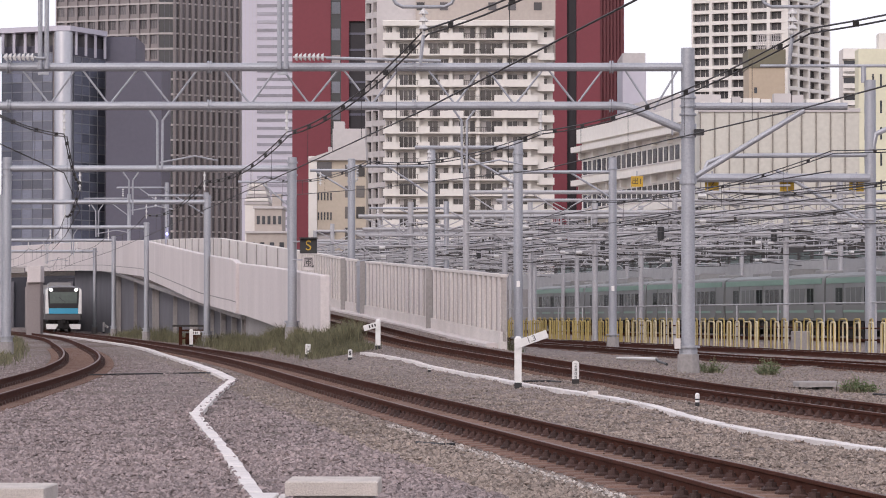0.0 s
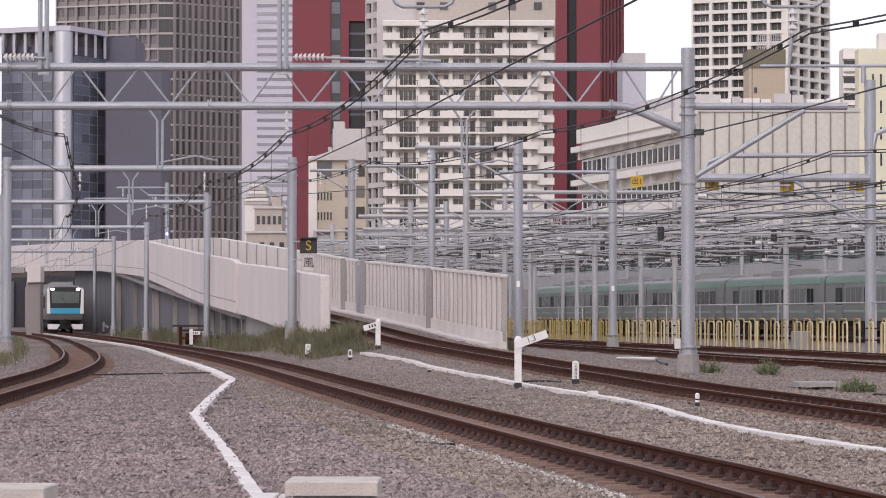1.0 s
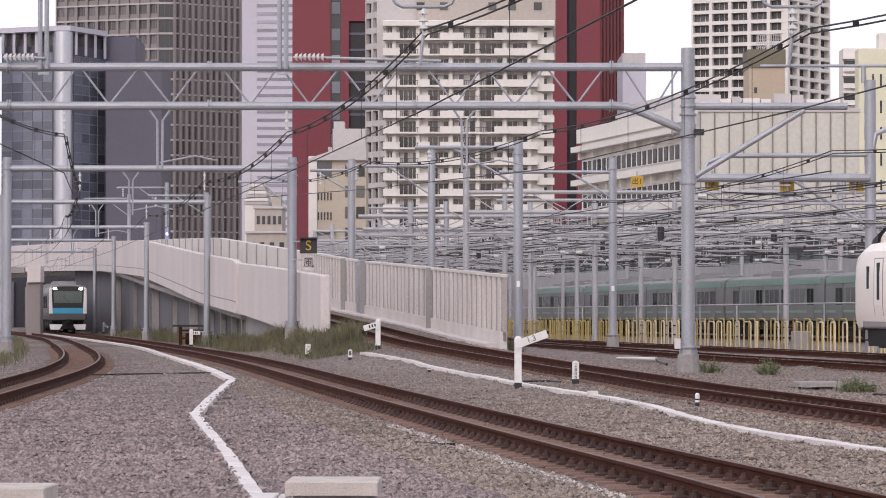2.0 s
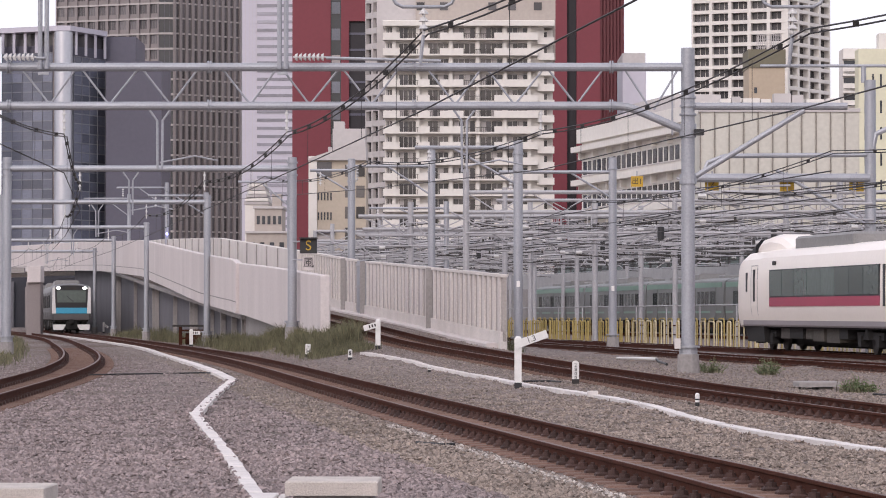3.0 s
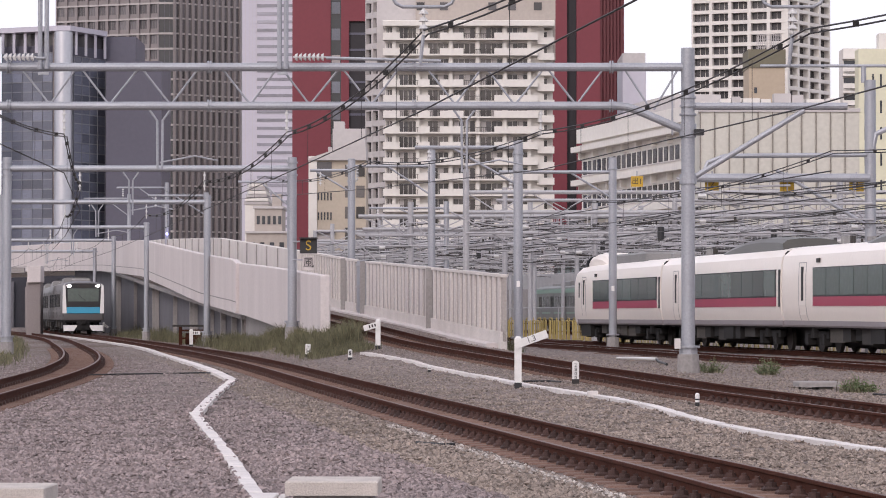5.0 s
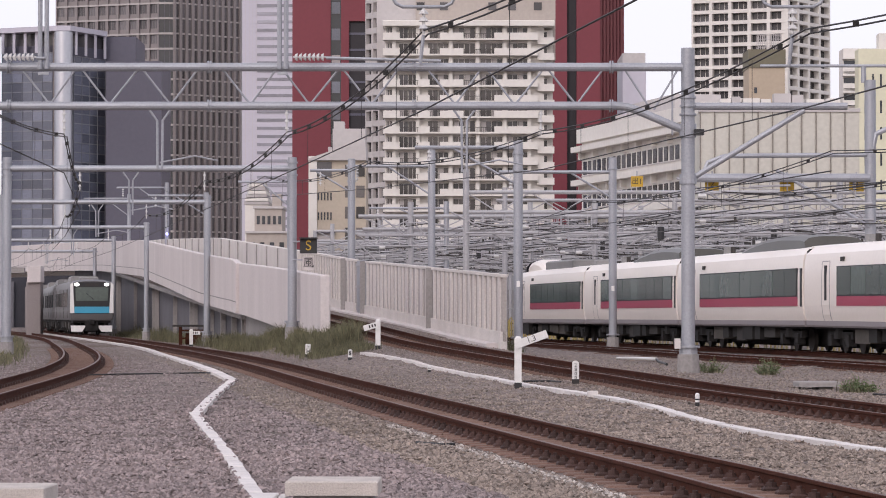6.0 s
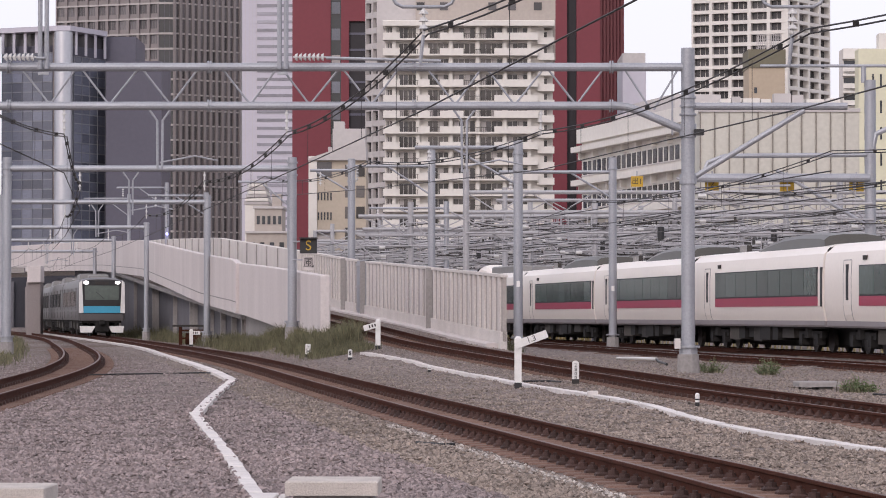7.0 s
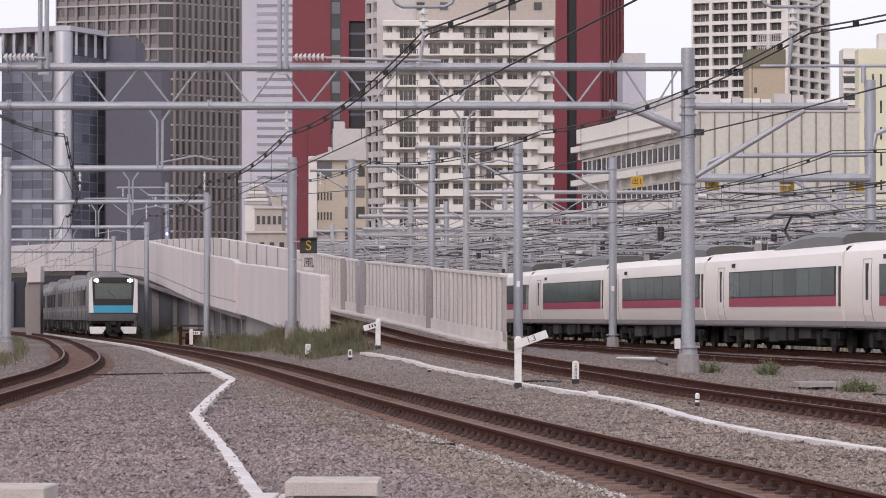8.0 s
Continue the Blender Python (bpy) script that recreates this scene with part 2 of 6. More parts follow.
track_main = build_track(MAIN, 4, 420, "rust brown steel railway track on concrete sleepers")
track_left = build_track(LEFT, 10, 420, "rust brown curved railway track in ballast")
track_ramp = build_track(RAMP, 15, 380, "rust brown railway track climbing to a bridge ramp")
track_yard = build_track(NEARYARD, 30, 330, "dark railway track beside the yard", head=POLISHED)
track_express = build_track(EXPRESS, 0, 330, "dark railway track under the white train", head=POLISHED)


# ---- the ramp to the bridge: parapets, deck, retaining walls ----
def along(p0, p1):
    """Axes with x along a wall's foot from p0 to p1 and y into the wall."""
    d = Vector((p1[0] - p0[0], p1[1] - p0[1], 0))
    return Matrix.Translation((p0[0], p0[1], 0)) @ Matrix.Rotation(math.atan2(d.y, d.x), 4, "Z"), d.length


def wall_strip(line, y0, y1, off, thick, top, bottom, step=2.0):
    """A wall that follows a line at a side offset; top and bottom are heights over y."""
    g = Geo()
    pts = line.run(y0, y1, step, off)
    rings = []
    for i, p in enumerate(pts):
        d = pts[min(i + 1, len(pts) - 1)] - pts[max(i - 1, 0)]
        s = Vector((d.y, -d.x, 0)).normalized() * thick / 2
        t, b = top(p.y), bottom(p.y)
        e = Vector((0, 0, 0.03))
        rings.append([Vector((p.x, p.y, b)) - s, Vector((p.x, p.y, b)) + s, Vector((p.x, p.y, t)) + s - e, Vector((p.x, p.y, t)) + s * 0.8, Vector((p.x, p.y, t)) - s * 0.8, Vector((p.x, p.y, t)) - s - e])
    return g.loft(rings)


def left_top(y):
    return float(np.interp(y, [105, 136, 136.01, 155, 205, 255, 290, 330, 420], [2.92, 3.84, 3.98, 4.62, 6.5, 7.6, 8.4, 8.9, 9.0]))


def left_bottom(y):
    return float(np.interp(y, [105, 136, 136.01, 155, 205, 255, 290, 330, 420], [0.55, 1.68, 1.7, 2.2, 4.15, 5.2, 5.75, 6.2, 6.3]))


# Near-black wall colour paints in the gloom below the bridge deck.
SHADE_DARK = mat("shade_dark_wall", (0.045, 0.045, 0.055), 0.9, 0, 0.4, 0.4, 8, 0.1)
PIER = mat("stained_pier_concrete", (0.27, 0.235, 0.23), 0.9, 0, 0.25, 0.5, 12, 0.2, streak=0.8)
UNDERPASS = mat("grey_blue_shade_concrete", (0.13, 0.125, 0.138), 0.9, 0, 0.3, 0.4, 8, 0.1)
ramp_ob = thing("bridge_ramp", "pale concrete railway ramp with curved parapet walls", "railway bridge", kind="structure")
part("parapet", wall_strip(RAMP, 105, 136, -2.3, 0.3, left_top, left_bottom), CONC, ramp_ob)
part("parapet", wall_strip(RAMP, 136.06, 410, -2.42, 0.3, left_top, left_bottom), CONC, ramp_ob)
part("parapet_end", Geo().box(-4.07, -3.75, 104.55, 105.05, 0.1, 2.9, e=0.03), CONC, ramp_ob)
part("fascia_groove", wall_strip(RAMP, 136.06, 410, -2.571, 0.02, lambda y: left_bottom(y) + 0.52, lambda y: left_bottom(y) + 0.47), CONC_DARK, ramp_ob)
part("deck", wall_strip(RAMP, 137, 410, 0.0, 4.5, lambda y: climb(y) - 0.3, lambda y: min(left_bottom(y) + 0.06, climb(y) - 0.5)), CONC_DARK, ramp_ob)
part("track_bed", wall_strip(RAMP, 107, 400, 0.1, 4.2, lambda y: climb(y) - 0.185, lambda y: climb(y) - 0.29 if y > 137 else -0.2), BALLAST, ramp_ob)
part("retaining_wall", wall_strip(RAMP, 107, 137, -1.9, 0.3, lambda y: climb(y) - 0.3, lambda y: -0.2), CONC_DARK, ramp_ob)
# Wall under the deck: the overhang's shade is put into its colour.
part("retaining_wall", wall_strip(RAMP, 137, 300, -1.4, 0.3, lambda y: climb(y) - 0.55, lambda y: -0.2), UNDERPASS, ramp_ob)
def arched_pier(yy):
    """A slim column in front of the wall, spreading into an arched haunch below the deck."""
    c, d = RAMP.at(RAMP.s_of_y(yy), -1.75)
    m = Matrix.Translation((c.x, c.y, 0)) @ Matrix.Rotation(math.atan2(-d.x, d.y), 4, "Z")
    top = min(left_bottom(c.y) + 0.06, c.z - 0.5)
    prof = [(0.11, -0.2), (0.11, top - 0.75), (0.14, top - 0.5), (0.24, top - 0.25), (0.45, top - 0.08), (0.8, top)]
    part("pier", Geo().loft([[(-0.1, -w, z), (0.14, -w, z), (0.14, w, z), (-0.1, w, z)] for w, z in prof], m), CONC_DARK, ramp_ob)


for yy in (141, 146, 152, 159, 170, 172.5, 186, 203, 206, 226, 246, 250):
    arched_pier(yy)

# far parapet of the ramp: ribbed precast panels between slim posts
far_wall = thing("ribbed_wall", "pale ribbed concrete panel wall along the climbing track", "wall", kind="structure")


# Recess tone set darker than the ribs: painted shade along with dirt.
PANEL_BACK = mat("shaded_dirty_panel_recess", (0.40, 0.365, 0.34), 0.9, 0, 0.25, 0.8, 14, 0.15, streak=0.85)


def rib_top(y):
    return float(np.interp(y, [98, 134, 155, 205, 255, 330, 420], [2.82, 3.9, 4.75, 6.65, 7.8, 9.1, 9.2]))


def ribbed_panel(y0, y1, ribs):
    s0, s1 = RAMP.s_of_y(y0), RAMP.s_of_y(y1)
    a, b = RAMP.at(s0, 2.5)[0], RAMP.at(s1, 2.5)[0]
    m, w = along((b.x, b.y), (a.x, a.y))
    zb0, zb1, zt0, zt1 = climb(b.y) - 0.05, climb(a.y) - 0.05, rib_top(b.y), rib_top(a.y)

    def slab(u0, u1, v0, v1, lo, hi):
        def zz(u, top):
            f = u / w
            base = zb0 + (zb1 - zb0) * f
            tp = zt0 + (zt1 - zt0) * f
            return base + lo if not top else (tp + hi if hi <= 0 else base + hi)
        return [[(u, v0, zz(u, False)), (u, v1, zz(u, False)), (u, v1, zz(u, True)), (u, v0, zz(u, True))] for u in (u0, u1)]
    g = Geo()
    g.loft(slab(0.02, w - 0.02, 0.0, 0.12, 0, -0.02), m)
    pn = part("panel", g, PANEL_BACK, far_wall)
    part("plinth", Geo().loft(slab(0.02, w - 0.02, -0.09, 0.14, -0.35, 0.3), m), PANEL, pn)
    for i in range(ribs):
        u = w * (i + 0.5) / ribs
        part("rib", Geo().loft(slab(u - w / ribs * 0.21, u + w / ribs * 0.21, -0.05, 0.02, 0.3, -0.06), m), PANEL, pn)
    part("coping", Geo().loft([[(u, v, z) for v, z in ((-0.07, t - 0.07), (0.15, t - 0.07), (0.15, t + 0.02), (-0.07, t + 0.02))] for u, t in ((0.0, zt0), (w, zt1))], m), PANEL, pn)


for y0, y1, n in ((98, 113.5, 15), (114.2, 120, 4), (120.1, 127, 7), (127.1, 132, 5), (135.0, 138, 3), (139.0, 147, 8), (147.1, 156, 9)):
    ribbed_panel(y0, y1, n)
part("upper_wall", wall_strip(RAMP, 156.1, 410, 2.5, 0.3, rib_top, lambda y: climb(y) - 0.9), PANEL, far_wall)
for yy in [160 + 6 * i for i in range(20)]:
    c = RAMP.at(RAMP.s_of_y(yy), 2.32)[0]
    part("panel_joint", Geo().box(c.x - 0.04, c.x + 0.04, c.y - 0.04, c.y + 0.04, c.z - 0.2, rib_top(c.y) - 0.03), CONC_DARK, far_wall)
part("kerb", wall_strip(RAMP, 98.5, 156, 2.25, 0.4, lambda y: climb(y) - 0.12, lambda y: climb(y) - 0.7), CONC, far_wall)
for yy in (113.85, 138.5, 132.4):
    c = RAMP.at(RAMP.s_of_y(yy), 2.4)[0]
    part("panel_post", Geo().box(c.x - 0.11, c.x + 0.11, c.y - 0.14, c.y + 0.14, c.z - 0.3, rib_top(c.y) + 0.0), CONC_DARK, far_wall)
gate = thing("steel_gate", "grey steel door set in the ribbed wall", "gate")
ca, cb = RAMP.at(RAMP.s_of_y(132.6), 2.5)[0], RAMP.at(RAMP.s_of_y(134.9), 2.5)[0]
gm, gw = along((cb.x, cb.y), (ca.x, ca.y))
part("leaf", Geo().box(0.03, gw - 0.03, 0, 0.06, ca.z - 0.1, ca.z + 2.15, gm), STEEL, gate)
for k in range(3):
    part("rail", Geo().box(0.03, gw - 0.03, -0.04, 0.0, ca.z + 0.1 + 0.9 * k, ca.z + 0.2 + 0.9 * k, gm), STEEL_FAR, gate)

# the pier that carries the bridge between the two tracks, and the works behind it
bp = thing("bridge_pier", "grey concrete bridge pier with a square cap", "bridge pier", kind="structure")
part("shaft", Geo().box(-30.15, -29.1, 228, 229.6, -0.2, 4.1, e=0.06), PIER, bp)
part("cap", Geo().box(-30.05, -29.05, 227.7, 229.7, 4.0, 5.2, e=0.05), CONC, bp)
part("cross_beam", Geo().box(-46, -30.5, 229.4, 230.2, 4.7, 5.1), CONC_DARK, bp)
back = thing("back_wall", "dark retaining wall beyond the bridge, toned for shade", "wall", kind="structure")
# The wall's dark colour stands for the shade under the bridge.
part("wall", Geo().box(-120, -36, 395, 396, -0.2, 7.0), SHADE_DARK, back)
for i in range(14):
    bx0 = -60 + 1.9 * i + 0.5 * math.sin(i * 2.3)
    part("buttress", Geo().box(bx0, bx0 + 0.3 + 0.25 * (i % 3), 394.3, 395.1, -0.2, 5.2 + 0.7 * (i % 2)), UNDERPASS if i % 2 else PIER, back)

# ---- overhead line gantries ----
def column(g, x, y, z0, z1, r):
    g.tube((x, y, z0), (x, y, z1), r, 14)


def build_gantry(y, x0, x1, beam, top, r=0.16, truss=0.0, label="grey steel overhead line gantry with tubular posts"):
    """Posts on concrete footings carrying a tubular beam; with truss, a second chord that far above and a zigzag."""
    ga = thing("overhead_gantry", label, "gantry", "overhead line gantries")
    for px, py in ((x0, y), (x1, y)):
        z = ground_z(px, py)
        g = Geo()
        column(g, px, py, z + 0.55, top, r)
        for i in range(3):
            zz = beam - 0.25 + i * 0.22
            g.tube((px, py, zz), (px, py, zz + 0.05), r * 1.25, 14)
        part("post", g, STEEL, ga, smooth=True)
        part("base_plate", Geo().tube((px, py, z + 0.66), (px, py, z + 0.72), r * 1.7, 14).tube((px, py, z + 0.5), (px, py, z + 0.66), r * 1.35, 14), STEEL, ga)
        part("footing", Geo().tube((px, py, z - 0.3), (px, py, z + 0.5), r * 1.75, 10, r * 1.55), CONC_DARK, ga)
    end = x1 - 1.85 if truss else x1
    part("beam", Geo().tube((x0, y, beam), (end, y, beam), 0.11, 12), STEEL, ga, smooth=True)
    if truss:
        part("upper_beam", Geo().tube((x0, y, beam + truss), (x1, y, beam + truss), 0.11, 12), STEEL, ga, smooth=True)
        # lattice modules between the flanged joints: three V shapes each
        for f in (-16.3, -11.17, -6.01, -0.74, 4.33):
            for ua, ub in ((0.36, 1.02), (1.70, 1.09), (1.90, 2.54), (3.30, 2.63), (3.46, 4.12), (4.84, 4.21)):
                if f + max(ua, ub) > x1 - 0.1:
                    continue
                low = beam if f + ub < end else beam - 0.18
                part("bracing", Geo().tube((f + ua, y, beam + truss - 0.08), (f + ub, y, low + 0.08), 0.03, 6), STEEL, ga)
            part("flange", Geo().tube((f - 0.05, y, beam), (f - 0.012, y, beam), 0.165, 14).tube((f + 0.012, y, beam), (f + 0.05, y, beam), 0.165, 14), STEEL, ga)
            part("flange", Geo().tube((f - 0.05, y, beam + truss), (f - 0.012, y, beam + truss), 0.165, 14).tube((f + 0.012, y, beam + truss), (f + 0.05, y, beam + truss), 0.165, 14), STEEL, ga)
        part("earth_rod", Geo().tube((5.9, y, beam + truss), (5.9, y, beam - 0.75), 0.025, 6), STEEL, ga)
    return ga


G1 = build_gantry(81, -16.3, 6.3, 6.96, 8.45, 0.175, 1.0)
G2 = build_gantry(112, -15.5, -5.36, 6.8, 7.2, 0.16)
G3 = build_gantry(149, -20.9, -11.15, 6.95, 7.3, 0.16)
G4 = build_gantry(186, -38, -17.5, 6.8, 7.1, 0.15)
G5 = build_gantry(222, -44, -23.2, 6.9, 7.2, 0.15)
G6 = build_gantry(257, -50, -28.4, 6.85, 7.1, 0.15)




# ---- trains ----
TRAIN_WHITE = mat("train_white_gloss", (0.88, 0.81, 0.745), 0.3, 0, 0.05, 0.4, 8, 0.0)
TRAIN_GREY = mat("train_grey_sill", (0.28, 0.25, 0.26), 0.45, 0, 0.12, 0.6, 10, 0.0)
MAGENTA = mat("train_magenta_stripe", (0.37, 0.035, 0.085), 0.35, 0, 0.06, 0.6, 10, 0.0)
UNDER = mat("dark_underframe", (0.013, 0.0115, 0.011), 0.85, 0, 0.4, 1.2, 14, 0.1)
BOXPALE = mat("pale_dusty_box", (0.085, 0.075, 0.064), 0.8, 0, 0.35, 1.2, 14, 0.1)
SHROUD = mat("olive_silver_roof_shroud", (0.075, 0.07, 0.06), 0.35, 0.15, 0.2, 0.8, 14, 0.03)
YARD_INOX = mat("dull_stainless_skin", (0.20, 0.205, 0.20), 0.5, 0.3, 0.15, 0.8, 18, 0.03)
GEARBOX = mat("dusty_equipment_box", (0.042, 0.037, 0.034), 0.8, 0, 0.35, 1.2, 14, 0.1)
ROOFGEAR = mat("grey_roof_equipment", (0.25, 0.245, 0.24), 0.6, 0.1, 0.2, 1.2, 14, 0.05)
INOX = mat("brushed_stainless_skin", (0.125, 0.117, 0.117), 0.4, 0.6, 0.12, 0.8, 18, 0.03)
BLUE = mat("sky_blue_band", (0.055, 0.33, 0.50), 0.35, 0, 0.06, 1, 10, 0)
GREEN = mat("pale_green_band", (0.18, 0.29, 0.235), 0.4, 0, 0.1, 1, 10, 0)
LAMP = glow("headlamp_glass", (1.0, 0.97, 0.88), 7.0)
WHEEL = mat("dark_wheel_steel", (0.05, 0.045, 0.042), 0.6, 0.4, 0.3, 4, 30, 0)


def glass_mat(name, col, rough=0.08, spread=0.25):
    m = mat(name, col, rough, 0, 0.25, 0.35, 3, 0, per_object=spread)
    b = m.node_tree.nodes["Principled BSDF"]
    b.inputs["Specular IOR Level"].default_value = 0.6
    return m


TGLASS = glass_mat("tinted_train_glass", (0.10, 0.132, 0.122), 0.15, 0.4)
# Lighter base colour paints the sky's reflection into these panes.
PALEGLASS = glass_mat("sky_reflecting_glass", (0.13, 0.14, 0.135), 0.2, 0.5)
MASKGLASS = glass_mat("cab_glass", (0.035, 0.045, 0.04), 0.05)


CABGLASS = mat("smoked_cab_glass", (0.012, 0.013, 0.016), 0.45, 0, 0.2, 2, 10, 0)
CABGLASS.node_tree.nodes["Principled BSDF"].inputs["Specular IOR Level"].default_value = 0.2


def arch(w, top, z0, shoulder=0.34, crown=0.13):
    """A closed body section: flat sides with a slight bulge, rounded shoulders, low crown."""
    half = [(w - 0.04, z0), (w, z0 + 0.25), (w + 0.02, z0 + 0.9), (w, top - 0.85), (w - 0.04, top - shoulder - 0.08), (w - 0.13, top - shoulder * 0.62), (w - 0.34, top - crown * 1.15), (w * 0.55, top - crown * 0.4), (w * 0.25, top - 0.02)]
    return [(x, z) for x, z in half] + [(-x, z) for x, z in reversed(half)]


def shell(w, top, z0):
    """The express body section: tucked-in lower sides, a crease at the cant rail and a sloping roof."""
    f = (top - z0) / 2.61
    half = [(w - 0.10, 0), (w - 0.03, 0.22), (w + 0.01, 0.55), (w + 0.01, 1.5), (w - 0.02, 2.0), (w - 0.07, 2.25), (w - 0.36, 2.5), (w * 0.5, 2.58), (w * 0.2, 2.61)]
    return [(x, z0 + z * f) for x, z in half] + [(-x, z0 + z * f) for x, z in reversed(half)]


def wheelset_mesh():
    g = Geo()
    g.tube((-0.62, 0, 0.43), (-0.49, 0, 0.43), 0.43, 16)
    return g.mesh("wheel", WHEEL)


WHEEL_MESH = wheelset_mesh()


def bogie(car, y):
    g = Geo()
    for sx in (-1, 1):
        g.box(sx * 1.0 - 0.09, sx * 1.0 + 0.09, y - 1.55, y + 1.55, 0.48, 0.72)
        for d in (-1.05, 1.05):
            g.box(sx * 1.02 - 0.14, sx * 1.02 + 0.14, y + d - 0.2, y + d + 0.2, 0.25, 0.62)
        g.tube((sx * 1.0, y, 0.5), (sx * 1.0, y, 0.95), 0.26, 10)
    g.box(-1.0, 1.0, y - 0.2, y + 0.2, 0.5, 0.75)
    bo = part("bogie", g, UNDER, car)
    for d in (-1.05, 1.05):
        for sx in (0, 1):
            w = part("wheel", WHEEL_MESH, None, bo)
            w.matrix_local = Matrix.Translation((1.11 * sx, y + d, 0))


def underfloor(car, spans, seed, z0=0.3, z1=0.93, double=True):
    rnd = random.Random(seed)
    # Centre and far-side plates are added to make the gap below the floor dark.
    part("underframe", Geo().box(-1.2, 1.2, -9.9, 9.9, 0.8, 0.98).box(-0.3, 0.3, -9.9, 9.9, 0.22, 0.8).box(0.82, 0.9, -9.9, 9.9, 0.12, 0.8), UNDER, car)
    for a, b in spans:
        y = a
        while y < b - 0.6:
            L = rnd.uniform(0.7, 2.2)
            d = rnd.uniform(0.0, 0.22)
            e = min(b, y + L)
            mt = rnd.choice((GEARBOX, UNDER, UNDER, BOXPALE))
            part("equipment_box", Geo().box(-1.3 + d, -0.35, y, e, z0 + rnd.uniform(0, 0.2), z1), mt, car)
            if double:
                part("equipment_box", Geo().box(0.35, 1.3 - d, y, e, z0 + rnd.uniform(0, 0.2), z1), mt, car)
            y = e + rnd.uniform(0.1, 0.35)


def side_panes(car, y0, y1, n, z0, z1, w, gap=0.035, name="window_pane", material=None):
    g = Geo()
    step = (y1 - y0) / n
    g.box(-0.012, 0.012, -step / 2 + gap, step / 2 - gap, z0, z1)
    me = g.mesh(name, material or TGLASS)
    for sx in (-1, 1):
        for i in range(n):
            p = part(name, me, None, car)
            p.matrix_local = Matrix.Translation((sx * w, y0 + step * (i + 0.5), 0))


def side_skin(sx, y0, y1, z0, z1, out):
    """A thin skin that follows the curve of an express car's side between two heights."""
    prof = [(1.37, 1.05), (1.44, 1.27), (1.48, 1.6), (1.48, 2.55), (1.45, 3.05), (1.40, 3.3)]
    zs = [z0] + [z for x, z in prof if z0 < z < z1] + [z1]
    side = [(float(np.interp(z, [q[1] for q in prof], [q[0] for q in prof])) + out, z) for z in zs]
    ring = side + [(x - 0.03, z) for x, z in reversed(side)]
    return Geo().loft([[(sx * x, y, z) for x, z in ring] for y in (y0, y1)])


